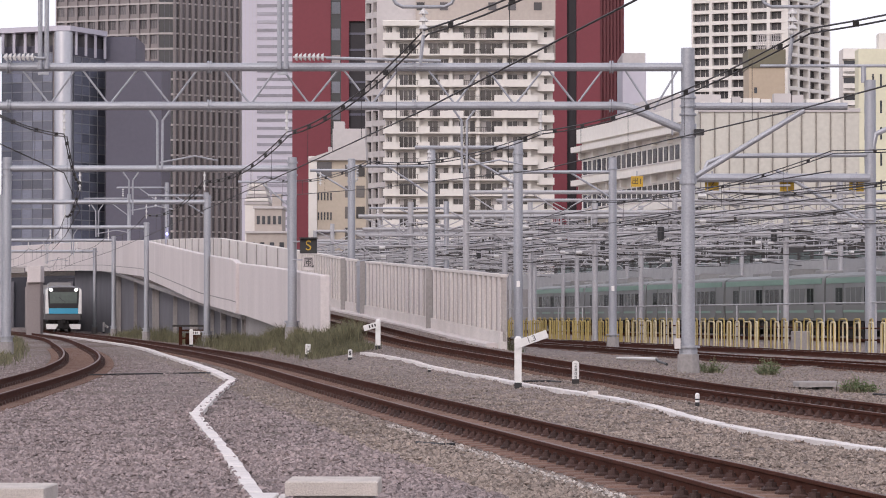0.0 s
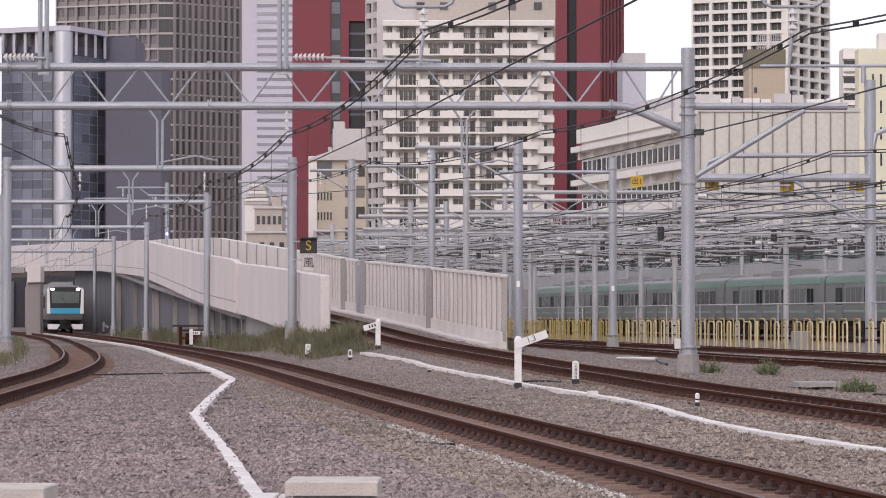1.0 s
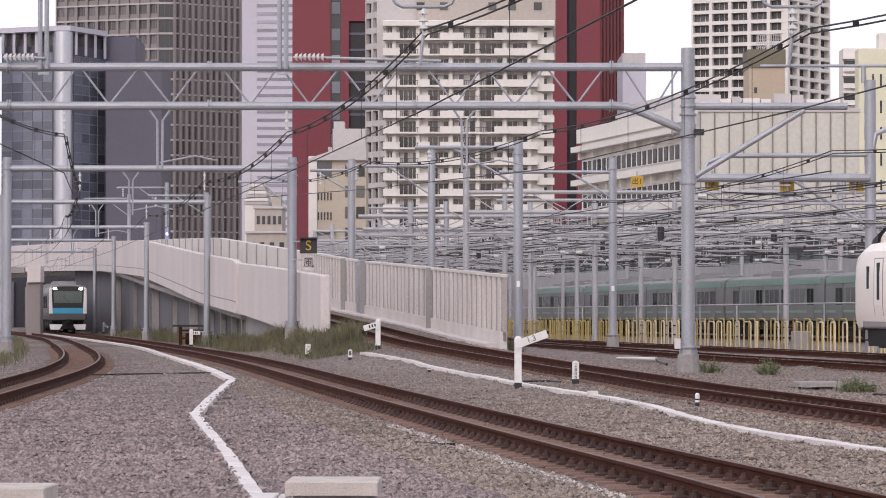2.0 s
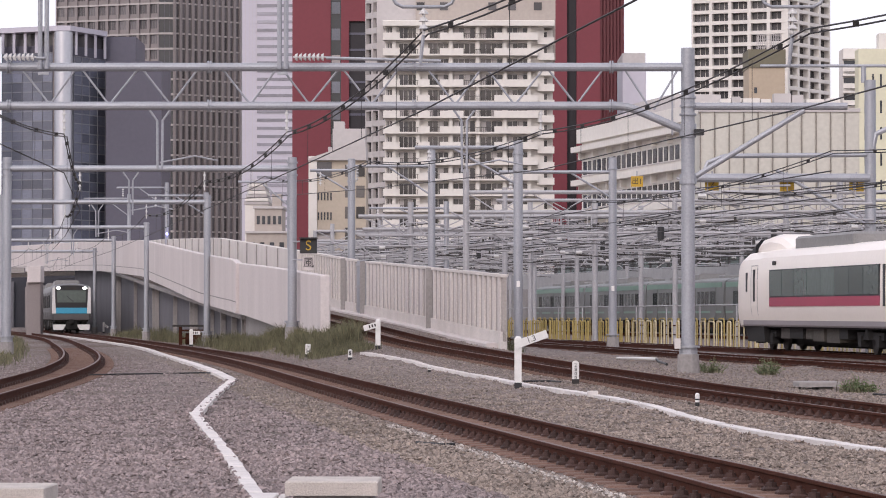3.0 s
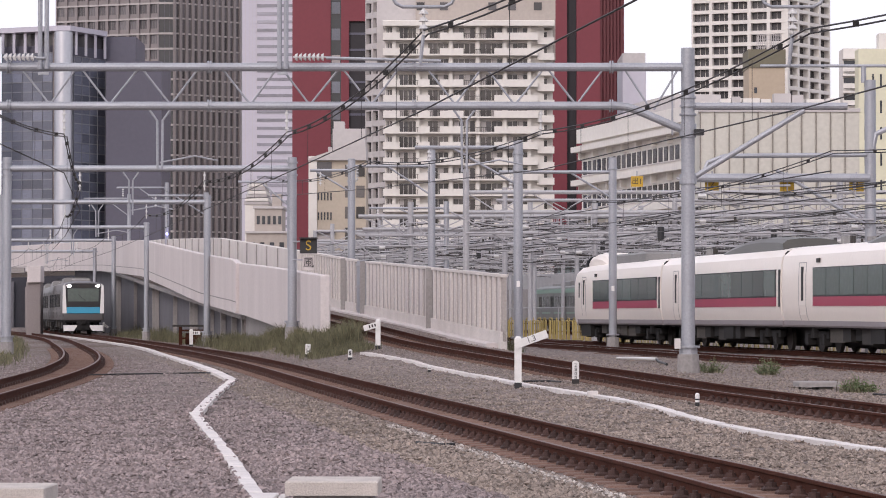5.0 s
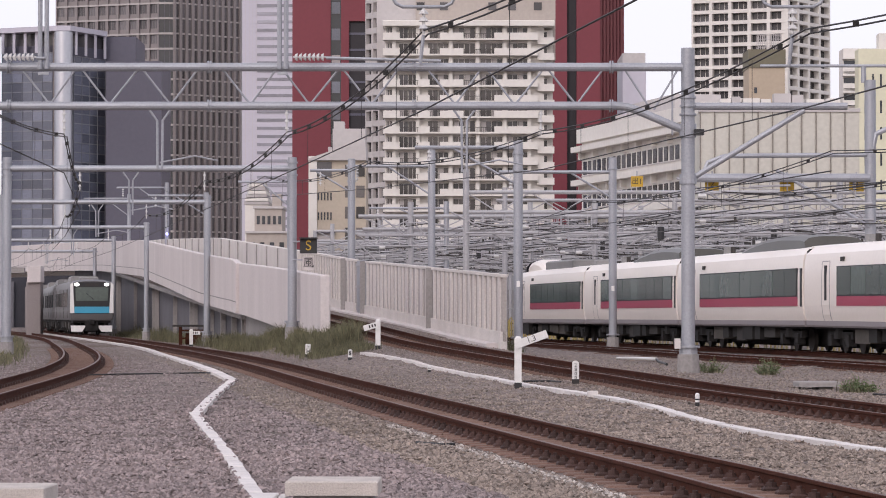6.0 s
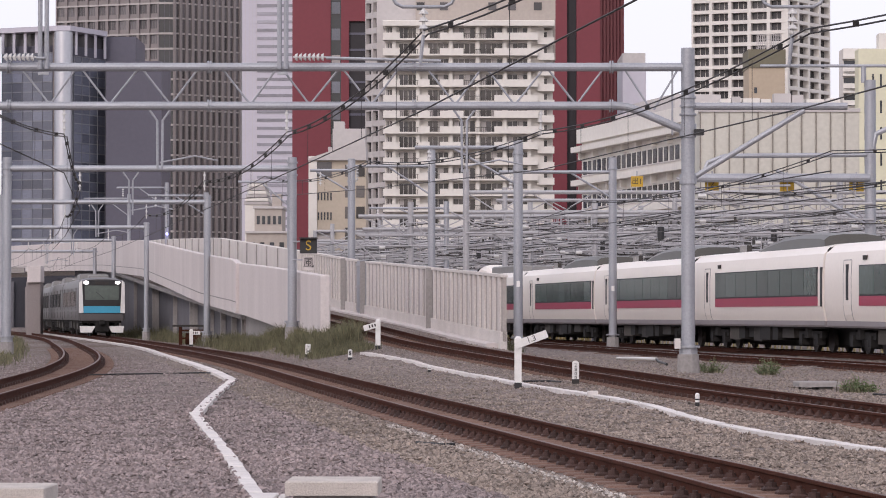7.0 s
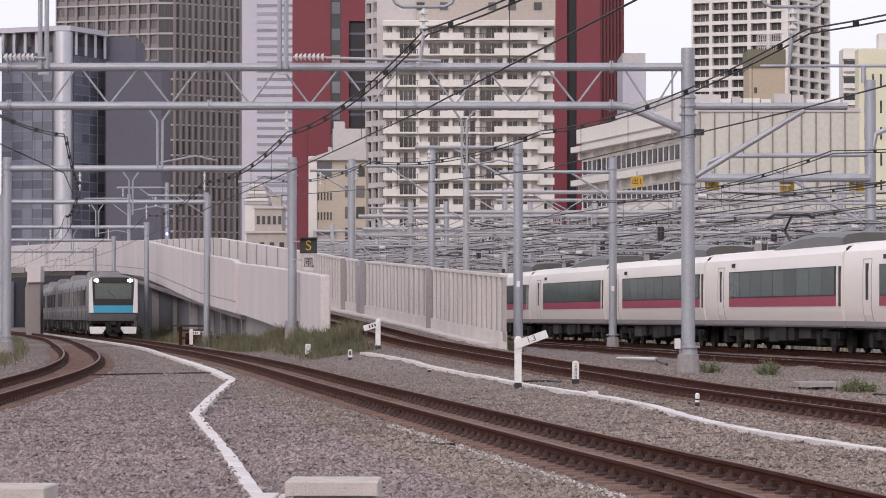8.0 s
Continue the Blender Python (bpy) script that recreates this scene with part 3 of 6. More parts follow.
def express_car(lead=False):
    car = thing("express_train_car", "glossy white express train car with magenta stripe and dark windows", "train car", "express train cars")
    L = 10.12
    if not lead:
        g = Geo().loft([[(x, y, z) for x, z in shell(1.47, 3.66, 1.05)] for y in (-L, L)])
    else:
        rings = [[(x, y, z) for x, z in shell(1.47, 3.66, 1.05)] for y in (-L, 6.2)]
        for d, w, top, z0 in ((5.0, 1.47, 3.63, 1.0), (3.2, 1.46, 3.64, 0.95), (2.0, 1.42, 3.62, 0.9), (1.2, 1.33, 3.45, 0.85), (0.6, 1.16, 3.12, 0.82), (0.25, 0.93, 2.82, 0.85), (0.0, 0.55, 2.45, 1.0)):
            rings.append([(x, L + 1.3 - d, z) for x, z in shell(w, top, z0)])
        g = Geo().loft(rings)
    part("body", g, TRAIN_WHITE, car, smooth=True)
    yb = L if not lead else L - 1.0
    part("sill_band", Geo().loft([[(x, y, z) for x, z in ((1.36, 0.86), (1.40, 0.92), (1.40, 1.075), (-1.40, 1.075), (-1.40, 0.92), (-1.36, 0.86))] for y in (-L, yb)]), TRAIN_GREY, car, "grey lower sill")
    ya, yz = -9.4, (5.8 if not lead else 4.7)
    for sx in (-1, 1):
        g = Geo().box(min(sx * 1.45, sx * 1.496), max(sx * 1.45, sx * 1.496), ya - 0.08, yz + 0.08, 1.86, 2.86)
        part("window_band", g, BLACK, car, "black window surround")
        part("stripe", Geo().box(min(sx * 1.45, sx * 1.5), max(sx * 1.45, sx * 1.5), ya - 0.08, yz + 0.08, 1.57, 1.88), MAGENTA, car, "magenta stripe below the windows")
        dy = 7.3 if not lead else 7.1
        door = part("door", side_skin(sx, dy - 0.45, dy + 0.45, 1.1, 3.02, 0.008), TRAIN_WHITE, car)
        part("door_window", Geo().box(min(sx * 1.46, sx * 1.494), max(sx * 1.46, sx * 1.494), dy - 0.14, dy + 0.14, 1.75, 2.9), CABGLASS, door)
        for e in (-0.475, 0.475):
            part("door_seam", side_skin(sx, dy + e - 0.02, dy + e + 0.02, 1.08, 3.04, 0.009), TRAIN_GREY, door)
        part("door_seam", side_skin(sx, dy - 0.45, dy + 0.45, 3.025, 3.05, 0.009), TRAIN_GREY, door)
        part("number_display", Geo().box(min(sx * 1.44, sx * 1.492), max(sx * 1.44, sx * 1.492), yz - 0.75, yz - 0.35, 3.02, 3.16), GEARBOX, car)
        part("end_slot", Geo().box(min(sx * 1.46, sx * 1.5), max(sx * 1.46, sx * 1.5), -10.08, -9.86, 1.55, 2.85), BLACK, car)
    side_panes(car, ya, yz, 9 if not lead else 8, 1.93, 2.82, 1.498)
    part("gangway", Geo().box(-1.32, 1.32, -10.34, -10.1, 1.0, 3.5, e=0.08), GEARBOX, car)
    if lead:
        # raised cab with its glazing
        rings = []
        for d, w, z0, top in ((1.9, 0.70, 3.2, 3.72), (2.4, 0.86, 3.25, 3.96), (3.0, 0.92, 3.3, 4.08), (4.6, 0.95, 3.4, 4.18), (6.0, 0.9, 3.4, 4.08), (7.0, 0.78, 3.4, 3.75)):
            rings.append([(x, L + 1.3 - d, z) for x, z in ((w, z0), (w, top - 0.28), (w * 0.86, top - 0.1), (w * 0.5, top), (-w * 0.5, top), (-w * 0.86, top - 0.1), (-w, top - 0.28), (-w, z0))])
        part("cab_hood", Geo().loft(rings), TRAIN_WHITE, car, smooth=True)
        rings = []
        for d, w, z0, top in ((0.65, 0.55, 2.95, 3.36), (1.2, 0.82, 3.1, 3.62), (1.8, 0.93, 3.3, 3.86), (2.5, 0.96, 3.62, 4.02)):
            rings.append([(x, L + 1.32 - d, z) for x, z in ((w, z0), (w, top - 0.2), (w * 0.8, top + 0.0), (-w * 0.8, top + 0.0), (-w, top - 0.2), (-w, z0))])
        part("cab_window", Geo().loft(rings), CABGLASS, car, "dark curved cab glazing", smooth=True)
        part("nose_skirt", Geo().loft([[(x, y, z) for x, z in ((w, 0.3), (w + 0.05, 1.0), (-w - 0.05, 1.0), (-w, 0.3))] for y, w in ((6.2, 1.3), (9.2, 1.2), (10.3, 0.8))]), UNDER, car)
        for sx in (-1, 1):
            part("cab_door_window", Geo().box(min(sx * 1.4, sx * 1.475), max(sx * 1.4, sx * 1.475), 8.2, 8.46, 2.1, 2.8), CABGLASS, car)
        part("roof_equipment", Geo().box(-0.95, 0.95, -4.5, 3.2, 3.5, 4.0, e=0.08), ROOFGEAR, car)
        part("roof_equipment", Geo().box(-0.5, 0.5, -8.4, -7.6, 3.5, 3.9, e=0.06), ROOFGEAR, car)
        underfloor(car, [(-4.6, 4.6)], 3)
    else:
        part("roof_shroud", Geo().loft([[(x, y, z) for x, z in ((1.1, 3.4), (1.04, t - 0.2), (0.86, t - 0.06), (0.4, t), (-0.4, t), (-0.86, t - 0.06), (-1.04, t - 0.2), (-1.1, 3.4))] for y, t in ((-8.95, 3.66), (-8.7, 3.98), (-8.0, 4.04), (-5.5, 4.1), (-3.0, 4.06), (-0.6, 3.9), (1.0, 3.72), (1.9, 3.6))]), SHROUD, car, "dark olive streamlined roof shroud", smooth=True)
        for y in (4.6, 5.2, 5.8):
            for sx in (-1, 1):
                part("roof_insulator", Geo().tube((0.45 * sx, y, 3.5), (0.45 * sx, y, 3.9), 0.1, 10), ROOFGEAR if y > 5 else GEARBOX, car)
        underfloor(car, [(-4.9, 4.9)], 5)
    bogie(car, -7.0)
    bogie(car, 6.9)
    return car


def commuter_car(front=False, band=None, glow_lamps=True):
    """A stainless commuter car; its front faces local -y."""
    band = band or BLUE
    name, lab = "commuter_train_car", "stainless steel commuter train car with sky blue bands"
    if band is GREEN:
        lab = "parked stainless commuter train car with a green band"
    car = thing(name, lab, "train car", "commuter train cars" if band is BLUE else "parked train cars")
    L = 9.8
    rings = [[(x, y, z) for x, z in arch(1.455, 3.62, 0.98)] for y in (L, -L + 0.5)]
    if front:
        rings.append([(x, -L - 0.05, z) for x, z in arch(1.42, 3.58, 0.95)])
        rings.append([(x, -L - 0.32, z) for x, z in arch(1.36, 3.5, 0.95)])
    else:
        rings.append([(x, -L, z) for x, z in arch(1.455, 3.62, 0.98)])
    skin = YARD_INOX if band is GREEN else INOX
    part("body", Geo().loft(rings), skin, car, smooth=True)
    doors = (-7.4, -2.5, 2.5, 7.4)
    dm = Geo().box(-0.012, 0.012, -0.65, 0.65, 1.12, 2.98).mesh("door", skin)
    wm = Geo().box(-0.012, 0.012, -0.27, 0.27, 1.85, 2.75).mesh("door_window", MASKGLASS)
    pm = Geo().box(-0.012, 0.012, -1.3, 1.3, 1.85, 2.75).mesh("window_pane", PALEGLASS if band is GREEN else MASKGLASS)
    pillar = Geo().box(-0.012, 0.012, -0.5, -0.4, 1.83, 2.77).box(-0.012, 0.012, 0.4, 0.5, 1.83, 2.77).mesh("window_pillar", skin)
    for sx in (-1, 1):
        for d in doors:
            o = part("door", dm, None, car)
            o.matrix_local = Matrix.Translation((sx * 1.476, d, 0))
            for e in (-0.32, 0.32):
                part("door_window", wm, None, o).matrix_local = Matrix.Translation((sx * 0.008, e, 0))
        for d in (-4.95, 0, 4.95):
            part("window_pane", pm, None, car).matrix_local = Matrix.Translation((sx * 1.474, d, 0))
            part("window_pillar", pillar, None, car).matrix_local = Matrix.Translation((sx * 1.482, d, 0))
        z0 = 3.0 if band is GREEN else 2.98
        if band is GREEN:
            part("colour_band", Geo().box(min(sx * 1.40, sx * 1.468), max(sx * 1.40, sx * 1.468), -L + 0.5, L - 0.05, z0, z0 + 0.3), band, car)
            part("waist_band", Geo().box(min(sx * 1.45, sx * 1.482), max(sx * 1.45, sx * 1.482), -L + 0.5, L - 0.05, 1.42, 1.55), band, car)
        if band is BLUE:
            # Pale strip at waist height stands for reflections in the side windows.
            part("colour_band", Geo().box(min(sx * 1.45, sx * 1.488), max(sx * 1.45, sx * 1.488), -L + 0.5, L - 0.05, 1.54, 1.64), ROOFGEAR, car, "pale strip painted for window reflections")
    part("air_conditioner", Geo().loft([[(x, y, z) for x, z in ((0.95, 3.5), (0.9, 3.85), (0.75, 3.93), (-0.75, 3.93), (-0.9, 3.85), (-0.95, 3.5))] for y in (-1.9, 1.9)]), ROOFGEAR, car)
    for y in (-6.2, 6.2):
        part("roof_vent", Geo().box(-0.6, 0.6, y - 0.7, y + 0.7, 3.55, 3.78, e=0.05), ROOFGEAR, car)
    if front:
        F = -L - 0.34
        mask = [(1.12, 1.66), (1.17, 2.4), (1.15, 3.2), (0.98, 3.42), (-0.98, 3.42), (-1.15, 3.2), (-1.17, 2.4), (-1.12, 1.66)]
        part("front_mask", Geo().loft([[(x * s, y, z) for x, z in mask] for y, s in ((F + 0.2, 1.0), (F - 0.01, 1.0), (F - 0.04, 0.97))]), BLACK, car, "black cab front mask")
        part("windscreen", Geo().loft([[(x, y, z) for x, z in ((1.02, 2.22), (1.06, 3.02), (0.96, 3.1), (-0.96, 3.1), (-1.06, 3.02), (-1.02, 2.22))] for y in (F - 0.02, F - 0.055)]), mat("cab_windscreen", (0.12, 0.145, 0.13), 0.12, 0, 0.2, 0.8, 6, 0), car, "grey green windscreen glass")
        part("colour_band", Geo().box(-1.12, 1.12, F - 0.045, F + 0.1, 1.42, 1.84), BLUE, car, "sky blue front band")
        part("front_panel", Geo().box(-1.32, 1.32, F - 0.02, F + 0.1, 1.02, 1.4, e=0.03), INOX, car)
        part("destination_sign", Geo().box(-0.42, 0.42, F - 0.062, F - 0.03, 3.16, 3.34), GEARBOX, car)
        for sx in (-1, 1):
            part("front_pillar", Geo().loft([[(sx * 1.12, y, 1.42), (sx * 1.40, y, 1.42), (sx * 1.385, y, 3.28), (sx * 1.22, y, 3.42), (sx * 1.17, y, 2.5)] for y in (F + 0.12, F - 0.05)]), WHITE, car, "white cab corner pillar")
            part("headlight", Geo().tube((sx * 0.96, F - 0.03, 3.27), (sx * 0.96, F - 0.075, 3.27), 0.1, 14).box(sx * 0.96 - 0.14, sx * 0.96 + 0.14, F - 0.07, F - 0.03, 3.21, 3.33), LAMP, car, "lit white headlight")
            part("skirt", Geo().loft([[(sx * 1.30, y, 0.22), (sx * 0.62, y, 0.22), (sx * 0.36, y, 0.62), (sx * 1.34, y, 0.62)] for y in (F + 0.3, F - 0.02)]), WHITE, car, "white front skirt")
        part("coupler", Geo().box(-0.16, 0.16, F - 0.42, F + 0.3, 0.72, 0.98, e=0.03).tube((0, F - 0.1, 0.35), (0, F + 0.2, 0.35), 0.12, 8).box(-0.42, 0.42, F - 0.1, F + 0.3, 0.3, 0.9), UNDER, car)
        part("wiper", Geo().tube((0.15, F - 0.07, 2.26), (-0.35, F - 0.07, 2.7), 0.015, 5), BLACK, car)
    underfloor(car, [(-4.9, 4.9)], 11, double=False)
    bogie(car, -6.9)
    bogie(car, 6.9)
    return car


def express_gap(t):
    """Arc length of the rear end of the leading express car."""
    u = t - 4
    return EXPRESS.s_of_y(101.77) + 11.72 + 16.9 * u + 0.18 * u * u


def pantograph(car):
    """A raised single-arm current collector on a car's roof, its head at the wire."""
    pg = part("pantograph", Geo().box(-0.6, 0.6, 1.9, 3.4, 3.66, 3.76).tube((0, 2.0, 3.75), (0, 3.3, 4.35), 0.06, 8).tube((0, 3.3, 4.35), (0, 2.2, 4.88), 0.045, 8), BLACK, car, "raised dark current collector")
    part("collector_head", Geo().pipe([(-0.85, 2.2, 4.78), (-0.62, 2.2, 4.9), (0.62, 2.2, 4.9), (0.85, 2.2, 4.78)], 0.035, 6).pipe([(-0.85, 2.5, 4.78), (-0.62, 2.5, 4.9), (0.62, 2.5, 4.9), (0.85, 2.5, 4.78)], 0.035, 6), BLACK, pg)


def commuter_front(t):
    return 255.1 - 3.3 * t - 0.594 * t * t


def car_pose(line, s):
    a, b = line.at(s - 6.9)[0], line.at(s + 6.9)[0]
    d = b - a
    rz = math.atan2(-d.x, d.y)
    rx = math.atan2(d.z, math.hypot(d.x, d.y))
    c = (a + b) / 2
    return Matrix.Translation(c) @ Matrix.Rotation(rz, 4, "Z") @ Matrix.Rotation(rx, 4, "X")


express = [express_car(True)]
mid = express_car(False)
express.append(mid)
for i in range(4):
    express.append(copy_thing(mid, Matrix.Identity(4)))
pantograph(express[4])
commuter = [commuter_car(True)]
follow = commuter_car(False)
commuter.append(follow)
for i in range(3):
    commuter.append(copy_thing(follow, Matrix.Identity(4)))


def motions():
    times = [0.5 * i for i in range(17)]
    for i, car in enumerate(express):
        walk(car, [(t, car_pose(EXPRESS, express_gap(t) + 10.25 - 20.5 * i)) for t in times])
    for i, car in enumerate(commuter):
        walk(car, [(t, car_pose(MAIN, commuter_front(t) + 10.15 + 20.0 * i)) for t in times])


# ---- buildings behind the railway ----
TOWER_WHITE = mat("ivory_tile_facade", (0.69, 0.66, 0.615), 0.75, 0, 0.1, 0.08, 1.5, 0, streak=0.7)
SETBACK = mat("weathered_beige_plaster", (0.42, 0.37, 0.33), 0.8, 0, 0.15, 0.08, 1.5, 0, streak=0.7)
TOWER_GREY = mat("greyed_wall_plaster", (0.50, 0.47, 0.46), 0.8, 0, 0.12, 0.08, 1.5, 0, streak=0.7)
# Brown lifted towards lilac: distance haze is mixed into the stone colour.
BROWN = mat("hazy_brown_granite_facade", (0.225, 0.200, 0.198), 0.6, 0, 0.15, 0.08, 1.5, 0)
BAND = mat("pale_spandrel_strip", (0.40, 0.37, 0.36), 0.6, 0, 0.1, 0.1, 2, 0)
RED = mat("dark_red_panel_facade", (0.172, 0.024, 0.036), 0.55, 0, 0.12, 0.06, 1.2, 0, streak=0.6)
RED_DARK = mat("deep_maroon_ribs", (0.10, 0.018, 0.022), 0.6, 0, 0.15, 0.06, 1.2, 0)
SLATE = mat("dark_slate_cladding", (0.09, 0.086, 0.118), 0.55, 0, 0.12, 0.1, 1.5, 0)
ALU = mat("bright_metal_column", (0.50, 0.51, 0.55), 0.3, 0.5, 0.08, 0.2, 2, 0)
LAVENDER = mat("pale_lilac_panel", (0.50, 0.48, 0.54), 0.7, 0, 0.06, 0.05, 1, 0)
CREAMWALL = mat("cream_plaster", (0.47, 0.405, 0.325), 0.85, 0, 0.12, 0.15, 2, 0, streak=0.8)
HALL = mat("cream_metal_cladding", (0.545, 0.525, 0.465), 0.7, 0, 0.14, 0.2, 2, 0, streak=0.9)
BEIGE = mat("beige_plaster", (0.44, 0.36, 0.27), 0.8, 0, 0.1, 0.2, 2, 0)
OLIVE = mat("olive_cladding", (0.16, 0.145, 0.10), 0.8, 0, 0.12, 0.2, 2, 0)
LEMON = mat("pale_yellow_plaster", (0.66, 0.64, 0.48), 0.8, 0, 0.08, 0.2, 2, 0)
VOID = mat("matt_black_glass", (0.018, 0.014, 0.018), 0.6, 0, 0.3, 0.1, 2, 0)
G_OFFICE = glass_mat("smoky_curtain_glass", (0.145, 0.155, 0.20), 0.22, 0.4)
# This glass carries the same lilac haze in its base colour.
G_BROWN = glass_mat("hazy_brown_tinted_glass", (0.125, 0.118, 0.125), 0.2, 0.6)
G_DARK = glass_mat("dark_office_glass", (0.028, 0.033, 0.042), 0.12)
G_BLUE = glass_mat("blue_grey_curtain_glass", (0.15, 0.165, 0.205), 0.1)
G_HOME = glass_mat("curtained_home_glass", (0.085, 0.076, 0.072), 0.2, 0.75)
G_SHADE = glass_mat("shaded_balcony_glass", (0.06, 0.057, 0.06), 0.25, 0.6)


def facade(th, p0, p1, z0, z1, rows, cols, pier, span, recess, wall, pane, bands=None, sub=1, sunk=0.0):
    """A wall of piers and spandrels with panes set back in each opening. sub splits a pane with thin bars."""
    m, w = along(p0, p1)
    cw, rh = w / cols, (z1 - z0) / rows
    for i in range(cols + 1):
        c = i * cw
        part("pier", Geo().box(max(0, c - pier / 2), min(w, c + pier / 2), 0, recess + 0.3, z0, z1, m), wall, th)
    for j in range(rows + 1):
        z = z0 + j * rh
        part("spandrel", Geo().box(0, w, 0.05 if not bands else sunk - 0.06, recess + 0.25, max(z0, z - span / 2), min(z1, z + span / 2), m), bands or wall, th)
    pg = Geo().box(0, cw - pier, 0, 0.1, 0, rh - span)
    for q in range(1, sub):
        c = (cw - pier) * q / sub
        pg.box(c - 0.05, c + 0.05, -0.08, 0.02, 0, rh - span, None, 1)
    me = pg.mesh("window", pane, wall)
    for j in range(rows):
        for i in range(cols):
            o = part("window", me, None, th)
            o.matrix_local = m @ Matrix.Translation((i * cw + pier / 2, recess, z0 + j * rh + span / 2))


def prism(th, name, x0, x1, y0, y1, z0, z1, material, label="", e=0.0):
    return part(name, Geo().box(x0, x1, y0, y1, z0, z1, e=e), material, th, label)


def apartment_tower():
    th = thing("apartment_tower", "ivory high-rise apartment block with stacked balconies", "building")
    prism(th, "core", -10.9, 19.0, 591.9, 612, -0.2, 57.2, TOWER_WHITE)
    prism(th, "core_end", 16.6, 20.7, 594.0, 612, -0.2, 55.5, TOWER_WHITE)
    prism(th, "penthouse", -5.2, 21.3, 596, 612, 50, 68, SETBACK)
    prism(th, "penthouse", -12.6, -5.2, 597, 612, 50, 68, TOWER_GREY)
    for x in (-5.0, -0.6, 8.6, 12.3, 17.2):
        prism(th, "penthouse_window", x, x + 1.5, 595.9, 596.2, 59.5, 61, G_SHADE)
    prism(th, "roof_slab", -11.3, 20.9, 589.6, 612, 56.0, 57.0, TOWER_WHITE, e=0.1)
    for j in range(19):
        z = 53.35 - 2.93 * j
        slab = prism(th, "balcony_slab", -11.2, 17.7, 590.0, 592.0, z, z + 0.35, TOWER_WHITE)
        prism(th, "balcony_slab", 17.7, 20.8, 591.0, 594.2, z - 0.75, z - 0.4, TOWER_WHITE)
        for a, b in ((-11.25, -8.1), (-4.6, -2.5), (-0.6, 3.85), (9.6, 17.75)):
            prism(th, "balcony_parapet", a, b, 589.85, 590.05, z, z + 1.37, TOWER_WHITE)
        prism(th, "balcony_parapet", 17.75, 20.9, 590.85, 591.05, z - 0.75, z + 0.55, TOWER_WHITE)
        for a, b in ((-8.1, -4.6), (3.85, 9.6), (-2.5, -0.6)):
            g = Geo().box(a, b, 589.95, 590.0, z + 1.12, z + 1.2)
            n = int((b - a) / 0.35)
            for i in range(n):
                u = a + (b - a) * (i + 0.5) / n
                g.box(u - 0.035, u + 0.035, 589.95, 590.0, z + 0.3, z + 1.15)
            part("balcony_railing", g, GEARBOX, th)
        for a, b in ((-10.6, -9.6), (-8.2, -4.9), (-2.8, 0.95), (2.0, 6.0), (7.1, 11.1), (12.2, 15.9)):
            c = (a + b) / 2
            for u0, u1 in ((a, c - 0.08), (c + 0.08, b)):
                wn2 = Geo().box(u0, u1, 591.75, 591.95, z + 0.4, z + 2.45)
                um = (u0 + u1) / 2
                wn2.box(um - 0.05, um + 0.05, 591.7, 591.76, z + 0.4, z + 2.45, None, 1).box(u0, u1, 591.7, 591.76, z + 2.38, z + 2.45, None, 1)
                if (j * 5 + int(u1 * 7)) % 3 == 0:
                    wn2.box(u0 + 0.06, um - 0.06, 591.72, 591.76, z + 0.4, z + 2.4, None, 2)
                part("window", wn2, (G_HOME if (j * 7 + int(u0 * 3)) % 3 else G_SHADE, TOWER_GREY, BAND), th)
        prism(th, "window", 17.3, 19.6, 593.85, 594.05, z - 0.2, z + 1.8, G_HOME)
        for u in (-9.2, -4.75, 1.45, 6.5, 11.6, 16.2):
            prism(th, "balcony_fin", u - 0.35, u + 0.35, 590.9, 591.9, z + 0.35, z + 2.93, TOWER_WHITE)
    facade(th, (-14.9, 604), (-11.0, 598), -0.2, 68, 23, 3, 0.45, 1.1, 0.8, TOWER_GREY, G_SHADE)
    prism(th, "wing_core", -14.8, -11.0, 605, 620, -0.2, 68, TOWER_GREY)


def red_tower():
    th = thing("office_tower", "dark red clad office tower with black glass strips", "building")
    z1 = 92
    prism(th, "wall", -33.5, -25.0, 700, 730, -0.2, z1, RED)
    prism(th, "glass_shaft", -25.0, -22.7, 701.2, 730, -0.2, z1, G_DARK)
    for j in range(15):
        prism(th, "window", -24.8, -22.9, 700.9, 701.3, 4 + 5.9 * j, 6.6 + 5.9 * j, G_BLUE if j % 3 else BAND)
    prism(th, "wall", -22.7, -20.9, 700, 730, -0.2, z1, RED)
    prism(th, "wall", -20.9, -16, 700, 730, 67.2, z1, RED)
    prism(th, "glass_block", -20.9, -16, 700.8, 730, -0.2, 67.2, VOID)
    for j in range(18):
        prism(th, "spandrel", -20.9, -16, 700.65, 700.85, 3.0 + 3.6 * j, 3.5 + 3.6 * j, SLATE)
    prism(th, "wall", 22.5, 27.6, 700, 730, -0.2, z1, RED)
    prism(th, "glass_shaft", 27.4, 29.9, 701.4, 730, -0.2, z1, VOID)
    prism(th, "wall", 29.7, 35.0, 700, 730, -0.2, z1, RED)
    for i in range(7):
        x = 35.0 + i * 0.76
        prism(th, "rib", x, x + 0.42, 700.2, 731, -0.2, z1, RED_DARK)
        prism(th, "rib_gap", x + 0.42, x + 0.76, 700.9, 731, -0.2, z1, RED)
    prism(th, "roof", -33.4, 40, 700.5, 730, z1, z1 + 0.5, SLATE)


MULLION = mat("grey_metal_mullion", (0.19, 0.195, 0.22), 0.5, 0.2, 0.1, 0.3, 3, 0)


